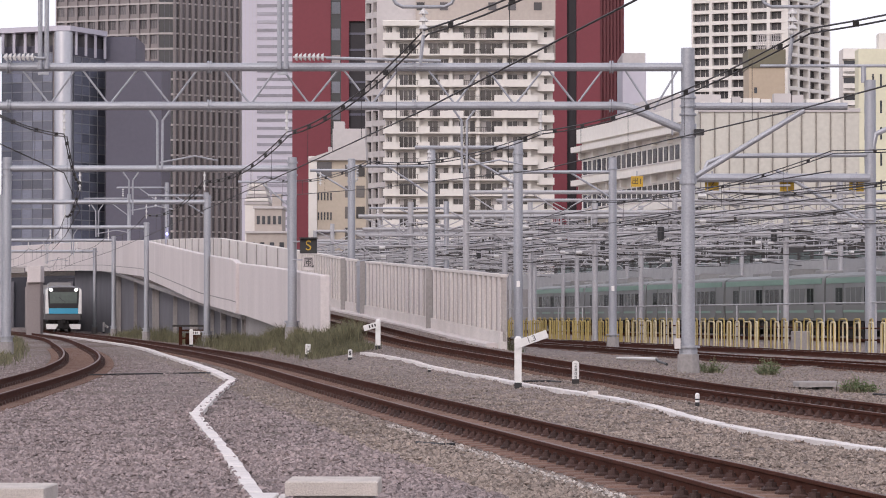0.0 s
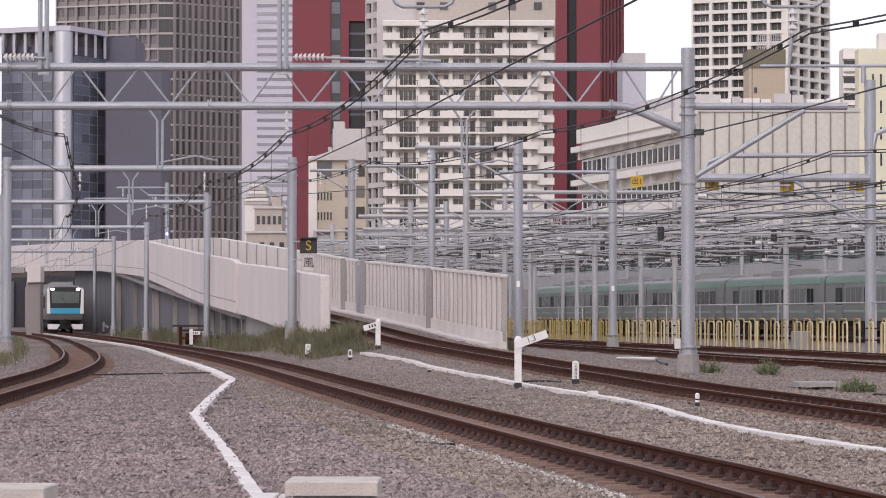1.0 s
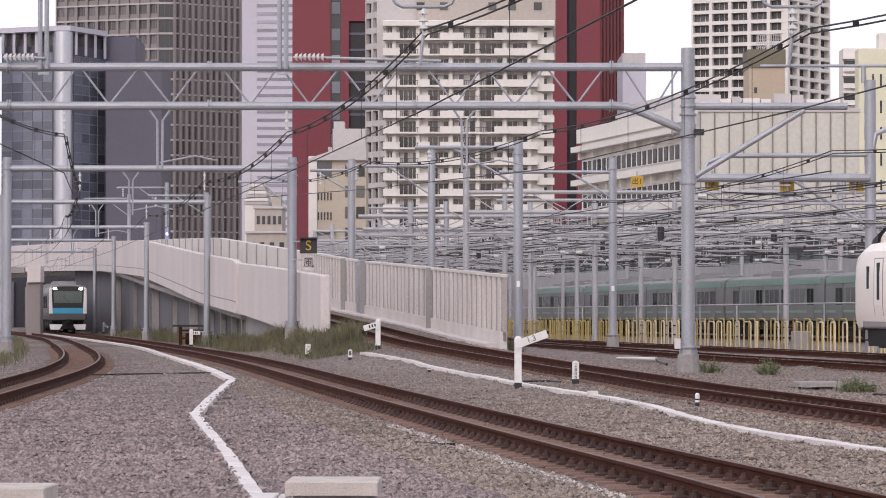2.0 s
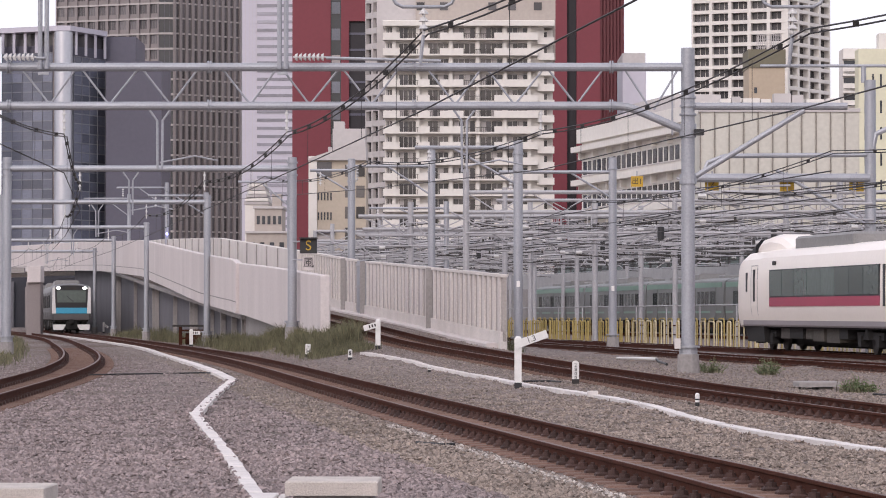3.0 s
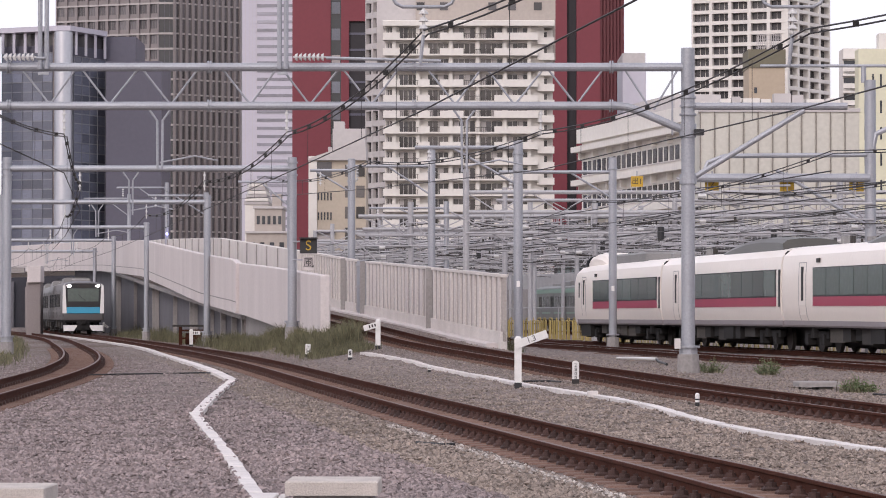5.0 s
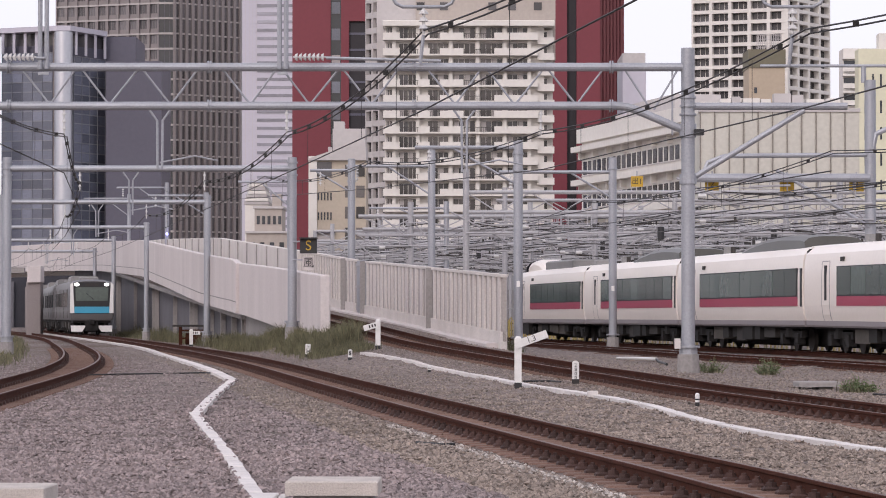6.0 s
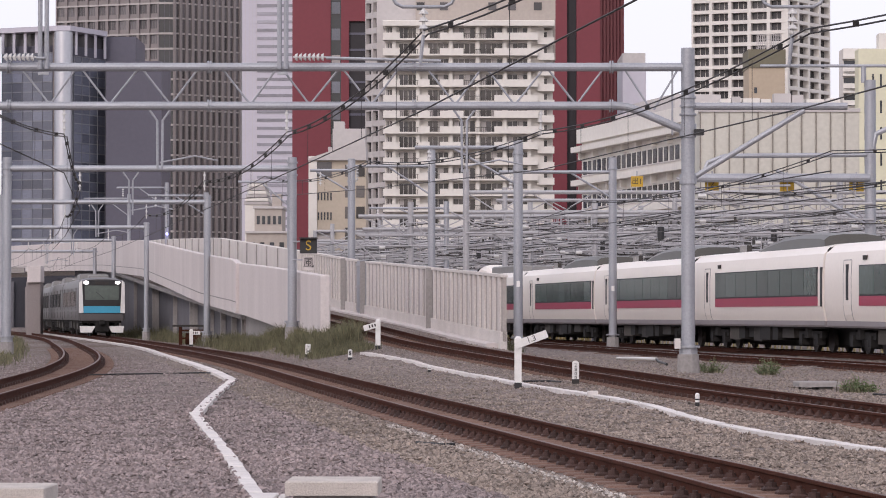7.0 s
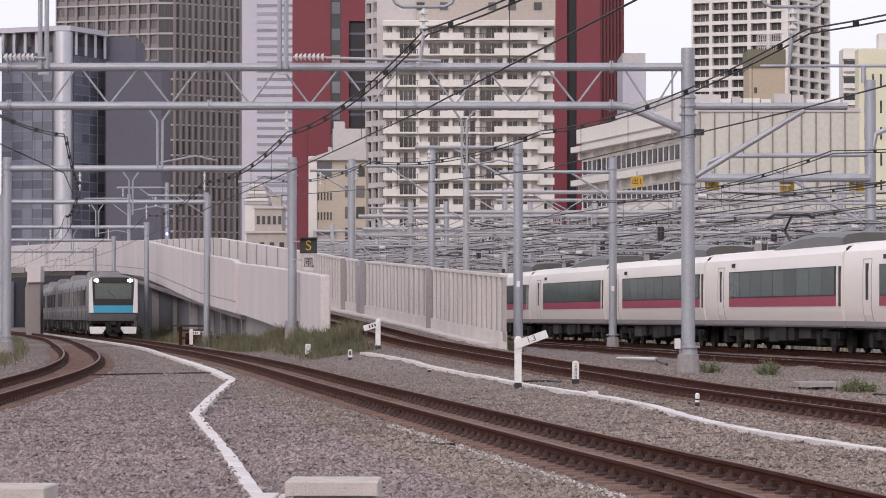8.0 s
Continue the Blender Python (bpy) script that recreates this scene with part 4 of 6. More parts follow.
def glass_block():
    th = thing("office_building", "blue-grey glass office building with a bright metal corner column", "building")
    facade(th, (-79.2, 565), (-69.6, 561), -0.2, 48.6, 28, 5, 0.07, 0.2, 0.12, MULLION, G_OFFICE)
    facade(th, (-65.7, 561), (-61.2, 571), -0.2, 48.0, 28, 4, 0.07, 0.2, 0.12, MULLION, G_OFFICE)
    part("column_reveal", Geo().box(-69.6, -68.6, 561.2, 563, -0.2, 52.2), BROWN, th)
    part("core", Geo().loft([[(-79, 566, z), (-67.5, 562.5, z), (-61.6, 572, z), (-61.6, 590, z), (-79, 590, z)] for z in (-0.2, 50.0)]), SLATE, th)
    part("corner_column", Geo().tube((-67.6, 560.6, -0.2), (-67.6, 560.6, 52.2), 1.65, 24), ALU, th, "bright round metal corner column", smooth=True)
    prism(th, "edge_fin", -80.2, -79.2, 560.5, 563, -0.2, 52, ALU)
    part("roof_slab", Geo().loft([[(-80.3, 565, z), (-68.6, 559.2, z), (-66.2, 559.2, z), (-60.9, 571, z), (-62.6, 578, z), (-80.3, 578, z)] for z in (52.3, 53.2)]), LAVENDER, th)
    part("loggia_back", Geo().loft([[(-79, 566.5, z), (-67.5, 563, z), (-62.0, 573, z), (-62.0, 590, z), (-79, 590, z)] for z in (48.6, 52.3)]), G_BROWN, th)
    for u in (0.02, 0.24, 0.46, 0.68, 0.9):
        x, y = -79.2 + 9.6 * u, 565 - 4 * u
        prism(th, "loggia_column", x - 0.25, x + 0.25, y, y + 0.6, 48.6, 52.3, LAVENDER)
    for u in (0.05, 0.36, 0.66, 0.97):
        x, y = -65.7 + 4.5 * u, 561 + 10 * u
        prism(th, "loggia_column", x - 0.22, x + 0.22, y, y + 0.6, 48.2, 52.3, LAVENDER)
    prism(th, "plant_block", -61.7, -55.9, 572.5, 590, -0.2, 52.4, SLATE, "dark slate blank block")
    prism(th, "plant_block", -60.6, -50.6, 566, 585, -0.2, 47.4, SLATE)


def brown_tower():
    th = thing("office_tower", "brown stone office tower with dark window grid", "building")
    z1 = 94.4
    facade(th, (-97.5, 792), (-70.6, 781), 3.7, z1, 24, 10, 0.8, 0.42, 0.6, BROWN, G_BROWN, bands=BAND, sub=3)
    for j in range(24):
        part("spandrel_panel", Geo().box(0, 29.0, 0.5, 0.62, 3.9 + 3.78 * j, 5.0 + 3.78 * j, along((-97.5, 792), (-70.6, 781))[0]), BROWN, th)
    facade(th, (-70.6, 781), (-66.4, 781), 3.7, z1, 24, 1, 0.2, 0.5, 0.3, SLATE, G_DARK, bands=BAND, sub=3)
    facade(th, (-66.4, 780), (-50.9, 793), 3.7, z1, 24, 11, 0.75, 0.36, 0.6, BROWN, G_BROWN, bands=BAND, sunk=0.3)
    prism(th, "core", -96, -53, 795, 830, -0.2, z1, BROWN)
    part("roof", Geo().box(-97, -51, 794, 830, z1, z1 + 1), BROWN, th)


LILAC_GLASS = glass_mat("pale_reflecting_glass", (0.27, 0.265, 0.30), 0.2)


def lilac_tower():
    th = thing("office_tower", "pale lilac panelled tower with strip windows", "building")
    prism(th, "wall", -78.6, -50, 1200, 1240, -0.2, 136, LAVENDER)
    for j in range(42):
        z = 4 + 3.12 * j
        prism(th, "window_strip", -70.9, -50.5, 1199.8, 1200.1, z, z + 1.1, LILAC_GLASS)
    for i in range(6):
        prism(th, "panel_joint", -78.0 + 1.35 * i, -77.9 + 1.35 * i, 1199.93, 1200.05, 0, 136, TOWER_GREY)


def grid_tower():
    th = thing("apartment_tower", "white concrete grid apartment tower with recessed balconies", "building")
    z1 = 95
    facade(th, (66.8, 846), (91.5, 835), -0.2, z1, 32, 5, 0.95, 0.95, 1.6, TOWER_WHITE, G_SHADE, sub=3)
    facade(th, (91.5, 835), (105.6, 858), -0.2, z1, 32, 4, 1.1, 0.95, 1.6, TOWER_WHITE, G_SHADE)
    part("core", Geo().loft([[(67.5, 850, z), (91.5, 839.5, z), (104.5, 860, z), (80, 875, z)] for z in (-0.2, z1)]), TOWER_GREY, th)
    part("roof", Geo().loft([[(66.8, 846, z), (91.5, 835, z), (105.6, 858, z), (80, 876, z)] for z in (z1, z1 + 1)]), TOWER_WHITE, th)


def long_office():
    th = thing("office_building", "long ivory office building with deep eaves and square windows", "building")
    m, w = along((18.2, 426), (30.4, 370))
    part("wall", Geo().box(0, w, 0.6, 12, -0.2, 26.7, m), TOWER_WHITE, th)
    part("parapet", Geo().box(-0.2, w, -0.1, 0.6, 24.9, 26.75, m), TOWER_WHITE, th)
    for j in range(6):
        z = 23.6 - 4.5 * j
        part("eave", Geo().box(-0.3, w, -0.9, 0.7, z, z + 0.75, m), TOWER_WHITE, th)
        for i in range(9):
            u = 1.2 + i * 7.0
            part("eave_bracket", Geo().box(u - 0.25, u + 0.25, -0.2, 0.65, z - 1.0, z, m), TOWER_WHITE, th)
        for i in range(25):
            u = 1.1 + i * 2.42
            part("window", Geo().box(u, u + 1.5, 0.5, 0.63, z - 3.0, z - 1.25, m), G_SHADE if i % 3 else G_DARK, th)
        part("sill", Geo().box(0.2, w, 0.45, 0.62, z - 3.2, z - 3.05, m), TOWER_GREY, th)
    part("roof_shed", Geo().box(14, 36, 3, 9, 26.6, 29.2, m), TOWER_GREY, th)


# Rib colour darkened so that shadow lines show on the cladding.
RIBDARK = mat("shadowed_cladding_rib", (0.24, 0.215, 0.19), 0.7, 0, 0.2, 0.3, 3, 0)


def hall():
    th = thing("warehouse", "cream ribbed metal clad hall with roof plant", "building")
    prism(th, "wall", 29.4, 47.6, 360, 385, -0.2, 25.0, HALL)
    for i in range(11):
        x = 29.4 + 1.655 * i
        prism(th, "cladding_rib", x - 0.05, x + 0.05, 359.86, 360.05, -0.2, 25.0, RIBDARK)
        prism(th, "cladding_sheet", x + 0.14, x + 1.5, 359.94, 360.05, 2, 24.7, HALL)
    prism(th, "coping", 29.3, 47.7, 359.8, 362, 24.9, 25.3, TOWER_GREY)
    rnd = random.Random(4)
    x = 32.0
    while x < 45:
        w = rnd.uniform(0.9, 2.2)
        u = prism(th, "roof_unit", x, x + w, 363, 365, 25.2, 25.6 + rnd.uniform(0.9, 1.8), TOWER_WHITE if rnd.random() < 0.7 else TOWER_GREY)
        for s in range(3):
            prism(u, "louvre", x + 0.1, x + w - 0.1, 362.93, 363.02, 25.4 + 0.28 * s, 25.5 + 0.28 * s, GEARBOX)
        x += w + rnd.uniform(0.05, 0.4)
    bx = thing("stair_tower", "beige rooftop stair tower with olive top", "building")
    prism(bx, "wall", 41.8, 46.7, 430, 438, -0.2, 35.5, BEIGE)
    prism(bx, "top", 41.7, 46.8, 429.8, 438, 35.5, 38.0, OLIVE)
    prism(bx, "window", 42.5, 42.9, 429.9, 430.1, 32, 32.8, G_DARK)
    g = Geo()
    for i in range(14):
        g.tube((43 + i * 0.25, 431, 38), (43 + i * 0.25, 431, 40.2), 0.05, 5)
    for i in range(4):
        g.tube((43, 431, 38.4 + 0.55 * i), (46.3, 431, 38.4 + 0.55 * i), 0.05, 5)
    part("roof_screen", g, TOWER_GREY, bx)


def side_buildings():
    th = thing("apartment_building", "small cream apartment house with recessed windows", "building")
    prism(th, "wall", -19.0, -11.0, 450, 462, -0.2, 24.0, CREAMWALL)
    prism(th, "white_corner", -19.2, -18.0, 449.7, 462, -0.2, 24.4, TOWER_WHITE)
    part("roof", Geo().loft([[(-19.3, y, 24.0), (-14.7, y, 25.6), (-11, y, 25.9), (-11, y, 23.8), (-19.3, y, 23.8)] for y in (449.3, 462)]), TOWER_GREY, th)
    prism(th, "recess", -18.0, -15.9, 449.9, 450.1, 21.5, 23.6, G_SHADE)
    for i in range(5):
        for z in (18.1, 15.3):
            prism(th, "window", -17.9 + 0.45 * i, -17.7 + 0.45 * i, 449.9, 450.1, z, z + 1.1, G_DARK)
    for z in (10.0, 5.0):
        prism(th, "shutter", -18.0, -15.6, 449.85, 450.1, z, z + 3.4, TOWER_GREY)
        prism(th, "canopy", -18.2, -15.4, 449.2, 450.1, z + 3.4, z + 3.7, SLATE)
    for j in range(7):
        for i in range(2):
            prism(th, "window", -14.0 + 1.6 * i, -12.8 + 1.6 * i, 449.9, 450.1, 21.5 - 3.0 * j, 23.2 - 3.0 * j, G_HOME)
    wb = thing("plant_room", "white rooftop plant room block", "building")
    prism(wb, "wall", -16.4, -11.5, 466, 474, -0.2, 29.3, TOWER_GREY)
    prism(wb, "wall_step", -17.0, -16.4, 466, 474, -0.2, 26.6, TOWER_GREY)
    prism(wb, "tank", -16.2, -14.6, 466.5, 470, 29.3, 30.4, TOWER_GREY)
    lo = thing("apartment_building", "low pale house with small windows", "building")
    prism(lo, "wall", -26.2, -20.8, 420, 432, -0.2, 12.6, SETBACK)
    prism(lo, "wall_upper", -25.3, -21.6, 423, 432, 12.6, 16.0, SETBACK)
    prism(lo, "roof_edge", -25.5, -21.4, 422.7, 432, 16.0, 16.35, TOWER_GREY)
    prism(lo, "roof_edge", -26.4, -20.6, 419.7, 432, 12.6, 12.9, TOWER_GREY)
    prism(lo, "stair_head", -23.0, -21.8, 424, 428, 16.3, 18.0, SETBACK)
    for i in range(5):
        prism(lo, "window", -25.0 + 0.72 * i, -24.6 + 0.72 * i, 422.9, 423.1, 13.9, 15.0, G_DARK)
    for j in range(4):
        for i in range(4):
            prism(lo, "window", -25.7 + 1.3 * i, -25.1 + 1.3 * i, 419.9, 420.1, 2.4 + 2.6 * j, 3.6 + 2.6 * j, G_DARK)
    gb = thing("gabled_house", "white house with a banded gable roof", "building")
    prism(gb, "wall", -27.4, -24.2, 436, 446, -0.2, 17.0, TOWER_WHITE)
    for k in range(7):
        u = k / 7
        part("gable_band", Geo().box(-27.5 + 0.9 * u, -24.1 - 0.9 * u, 435.8 + 0.3 * u, 446, 17.0 + 0.5 * k, 17.42 + 0.5 * k), TOWER_WHITE if k % 2 else BAND, gb)
    ye = thing("apartment_building", "pale yellow apartment building with slit windows", "building")
    prism(ye, "wall", 66.0, 82, 500, 504.5, -0.2, 44.0, LEMON)
    prism(ye, "roof_block", 69.4, 72, 501, 504, 44, 46.6, TOWER_WHITE)
    for j in range(9):
        for i in range(5):
            prism(ye, "window", 66.9 + 1.25 * i, 67.2 + 1.25 * i, 499.9, 500.1, 38.0 - 4.2 * j, 40.0 - 4.2 * j, G_DARK)
    ba = thing("apartment_building", "grey apartment building with open balconies", "building")
    prism(ba, "wall", 71.2, 77.5, 560, 566, -0.2, 49.2, TOWER_WHITE)
    for j in range(15):
        prism(ba, "balcony_slab", 71.0, 75.5, 558.8, 560.1, 47.2 - 3.0 * j, 47.5 - 3.0 * j, TOWER_WHITE)
        prism(ba, "balcony_parapet", 71.0, 75.5, 558.8, 558.95, 45.0 - 3.0 * j, 45.9 - 3.0 * j, TOWER_WHITE)
        prism(ba, "window", 71.3, 75.3, 559.9, 560.05, 45.0 - 3.0 * j, 47.0 - 3.0 * j, G_DARK)
    gr = thing("office_building", "plain grey office block with a pale upper wall", "building")
    prism(gr, "wall", 35.4, 40.0, 620, 640, -0.2, 50.6, LAVENDER)
    prism(gr, "roof_box", 35.4, 39.9, 620.2, 640, 50.6, 53.4, TOWER_GREY)
    prism(gr, "wall", 33.0, 44.0, 600, 615, -0.2, 40.0, TOWER_GREY)


apartment_tower()
red_tower()
glass_block()
brown_tower()
lilac_tower()
grid_tower()
long_office()
hall()
side_buildings()


# ---- masts, yard gantries and overhead wires ----
def mast(x, y, top, r, label, arms=(), footing=True, boxes=()):
    """A single tubular mast with cantilever arms: (end x, height, brace start x, brace foot height)."""
    th = thing("overhead_mast", label, "mast", "overhead line masts")
    z = ground_z(x, y)
    g = Geo().tube((x, y, z + (0.5 if footing else 0)), (x, y, top), r, 14)
    for k in range(2):
        zz = top - 0.5 - 0.6 * k
        g.tube((x, y, zz), (x, y, zz + 0.06), r * 1.2, 14)
    part("post", g, STEEL, th, smooth=True)
    if footing:
        part("base_plate", Geo().tube((x, y, z + 0.62), (x, y, z + 0.68), r * 1.6, 12), STEEL, th)
        part("footing", Geo().tube((x, y, z - 0.3), (x, y, z + 0.55), r * 1.7, 10, r * 1.5), CONC_DARK, th)
    part("number_plate", Geo().box(x - 0.06, x + 0.06, y - r - 0.03, y - r + 0.02, z + 2.45, z + 2.66), WHITE, th)
    for ax, az, bx, bz in arms:
        part("arm", Geo().tube((x, y, az), (ax, y, az), 0.07, 8), STEEL, th, smooth=True)
        part("brace", Geo().tube((bx, y, az - 0.05), (x, y, bz), 0.045, 8), STEEL, th)
        ix = ax + (0.5 if x > ax else -0.5)
        part("insulator", insulator_geo((ix, y, az - 0.05), (ix, y, az - 0.75)), INSUL, th, "white ribbed insulator")
    return th


def insulator_geo(a, b, r=0.09, n=4):
    a, b = Vector(a), Vector(b)
    g = Geo().tube(a, b, 0.025, 6)
    for i in range(n):
        c = a + (b - a) * ((i + 0.7) / (n + 0.6))
        d = (b - a).normalized() * 0.035
        g.tube(c - d, c + d, r * 0.55, 10, r)
    return g


mast(2.67, 112, 7.8, 0.165, "grey tubular steel mast with a cantilever arm", [(-1.0, 7.55, 0.4, 6.2)])
mast(7.0, 130, 8.1, 0.165, "grey tubular steel mast beside the yard track", [(2.3, 7.5, 5.3, 6.4)])
mast(-4.33, 149, 9.0, 0.175, "grey tubular steel mast behind the ribbed wall", [(-6.3, 8.45, -6.0, 7.4)], False)
mast(-0.54, 150, 9.5, 0.175, "grey tubular steel mast with a long arm", [(-4.6, 8.7, -2.6, 7.3)], False)
mast(0.2, 188, 8.4, 0.16, "slim grey mast behind the ribbed wall", [(-4.4, 8.0, -2.6, 6.8)], False)
mast(-7.9, 163, 9.0, 0.17, "grey mast on the ramp deck", [(-10.6, 8.5, -9.4, 7.2)], False)
mast(-15.4, 205, 9.6, 0.17, "grey mast on the ramp deck", [(-19.2, 9.4, -17.4, 8.1)], False)
mast(-22.0, 251, 12.2, 0.17, "grey mast with a small blue lamp", [(-26.0, 11.8, -24.2, 10.2)], False)
mast(-28.4, 285, 12.6, 0.17, "grey mast beyond the bridge parapet", [(-32.5, 12.2, -30.5, 10.6)], False)
part("lamp", Geo().tube((-21.95, 250.75, 8.1), (-21.95, 250.6, 8.1), 0.1, 10), glow("blue_lamp", (0.25, 0.25, 1.0), 9.0), [o for o in scene.objects if o.name.startswith("overhead_mast")][7], "lit blue signal lamp")

# the long arm to the yard side of the first gantry, with its bent strut
part("side_arm", Geo().tube((6.3, 81, 6.95), (10.4, 81, 6.95), 0.1, 10), STEEL, G1, smooth=True)
part("side_brace", Geo().tube((9.3, 81, 6.85), (6.5, 81, 5.15), 0.07, 8), STEEL, G1, smooth=True)
part("knee_brace", Geo().pipe([(4.4, 81, 6.97), (4.75, 81, 6.93), (5.0, 81, 6.84), (6.2, 81, 6.33)], 0.105, 12), STEEL, G1, smooth=True)
part("band", Geo().tube((6.3, 81, 6.15), (6.3, 81, 6.5), 0.22, 14).tube((6.3, 81, 4.95), (6.3, 81, 5.2), 0.22, 14), STEEL, G1)
part("junction_box", Geo().box(6.45, 6.7, 80.75, 81.05, 6.2, 6.35), BLACK, G1)
part("marker_box", Geo().box(5.93, 6.08, 80.7, 80.8, 0.72, 0.98), LID, G1, "cream box on the post foot")
for ux in (-10.35, -4.2):
    g = Geo()
    for d in (0, 0.17):
        g.tube((ux + d, 80.85, 7.9), (ux + d, 80.85, 9.9), 0.06, 8)
    g.box(ux - 0.05, ux + 0.22, 80.8, 80.9, 7.75, 7.82)
    part("feeder_support", g, STEEL, G1)
for ux in (-11.2, -3.75):
    part("insulator", insulator_geo((ux - 0.1, 80.8, 8.2), (ux + 0.75, 80.8, 8.2), 0.11, 7), INSUL, G1, "white ribbed insulator")
    part("feeder_tube", Geo().tube((ux + 0.75, 80.8, 8.18), (ux + (3.7 if ux > -5 else 1.0), 80.8, 8.1 if ux > -5 else 8.17), 0.04, 8), STEEL, G1)


def drop_bracket(ga, x, y, beam, low):
    """The forked hanger below a beam that carries a pull-off arm."""
    g = Geo()
    for s in (-1, 1):
        g.pipe([(x + s * 0.28, y, beam - 0.05), (x + s * 0.26, y, beam - 0.16), (x + s * 0.07, y, beam - 0.42), (x + s * 0.06, y, low)], 0.035, 6)
    part("hanger", g, STEEL, ga)
    part("pull_off", Geo().pipe([(x, y, low + 0.15), (x + 0.9, y, low + 0.32), (x + 1.5, y, low + 0.2)], 0.025, 6), STEEL, ga)


for ga, y, beam in ((G1, 81, 7.0), (G2, 112, 6.8), (G3, 149, 6.95), (G4, 186, 6.8), (G5, 222, 6.9)):
    xm, xl = MAIN.x(y), LEFT.x(y)
    drop_bracket(ga, (xm + xl) / 2 - 0.4, y, beam, beam - 1.65)
    if ga is G1:
        drop_bracket(ga, (xm + RAMP.x(y)) / 2 + 1.3, y, beam, beam - 1.75)
    for line in (MAIN, LEFT) + ((RAMP,) if ga is G1 else ()):
        x = line.x(y)
        part("insulator", insulator_geo((x, y, beam - 0.1), (x, y, beam - 0.78), 0.06, 3), INSUL, ga, "white ribbed insulator")


def catenary(line, spans, mess, cont, label):
    """Messenger and contact wire between supports, with droppers."""
    th = thing("overhead_wire", label, "overhead wire", "overhead wires")
    for a, b in zip(spans[:-1], spans[1:]):
        sa, sb = line.s_of_y(a), line.s_of_y(b)
        pa, pb = line.at(sa)[0], line.at(sb)[0]
        n = 14
        up = []
        lo = []
        for i in range(n + 1):
            u = i / n
            p = pa.lerp(pb, u)
            sag = 4 * u * (1 - u) * (b - a) / 37 * 0.42
            rise = (0.32 * (1 - u) if a in (53, 54) else 0) + (0.32 * u if b in (53, 54) else 0)
            up.append(p + Vector((0, 0, mess + rise - sag)))
            lo.append(p + Vector((0, 0, cont)))
        near = a < 125
        part("messenger_wire", Geo().pipe(up, 0.016, 5), WIRE, th)
        if near:
            part("messenger_wire", Geo().pipe([p + Vector((0.07, 0, -0.07)) for p in up], 0.016, 5), WIRE, th)
            for i in range(1, n, 2):
                part("wire_clamp", Geo().box(-0.012, 0.08, -0.035, 0.035, -0.085, 0.014, Matrix.Translation(up[i])), WIRE, th)
        part("contact_wire", Geo().pipe(lo, 0.014, 5), WIRE, th)
        for i in range(2, n - 1, 3):
            part("dropper", Geo().tube(up[i], lo[i], 0.006, 4), WIRE, th)


catenary(MAIN, [8, 54, 81, 112, 149, 186, 222, 257, 300], 6.05, 5.0, "dark overhead catenary wires above the main track")
catenary(RAMP, [8, 53, 81, 112, 149, 186, 222, 257], 5.9, 4.9, "dark overhead catenary wires above the climbing track")
catenary(LEFT, [8, 45, 81, 112, 149, 186, 222, 257, 300], 6.0, 5.0, "dark overhead catenary wires above the curved track")
catenary(NEARYARD, [35, 90, 130, 167, 205, 245, 300], 6.0, 4.9, "dark overhead wires above the yard track")
catenary(EXPRESS, [20, 85, 122, 160, 198, 240, 300], 6.0, 4.9, "dark overhead wires above the express track")

# the near gantry, high above the tracks, with its hoops
near_g = thing("overhead_gantry", "grey steel gantry beam high above the near tracks", "gantry", "overhead line gantries")
part("beam", Geo().tube((-14, 54, 7.55), (13.5, 54, 7.55), 0.11, 12).tube((-14, 54, 8.5), (13.5, 54, 8.5), 0.11, 12), STEEL, near_g, smooth=True)
for px0 in (-14, 13.5):
    part("post", Geo().tube((px0, 54, -0.3), (px0, 54, 8.8), 0.17, 14), STEEL, near_g, smooth=True)
for line, z in ((MAIN, 6.2), (RAMP, 6.15), (LEFT, 6.2)):
    x = line.x(54)
    part("hoop", Geo().pipe([(x - 0.58, 54, 7.45), (x - 0.55, 54, 7.06), (x - 0.48, 54, 6.92), (x - 0.36, 54, 6.86), (x + 0.36, 54, 6.86), (x + 0.48, 54, 6.92), (x + 0.55, 54, 7.06), (x + 0.58, 54, 7.45)], 0.03, 8), STEEL, near_g, smooth=True)
    part("insulator", insulator_geo((x, 54, 6.86), (x, 54, 6.40), 0.085, 3), INSUL, near_g, "white ribbed insulator")
    part("steady_rod", Geo().tube((x, 54, 6.38), (x - 0.06, 54, 5.85), 0.035, 6), STEEL, near_g)


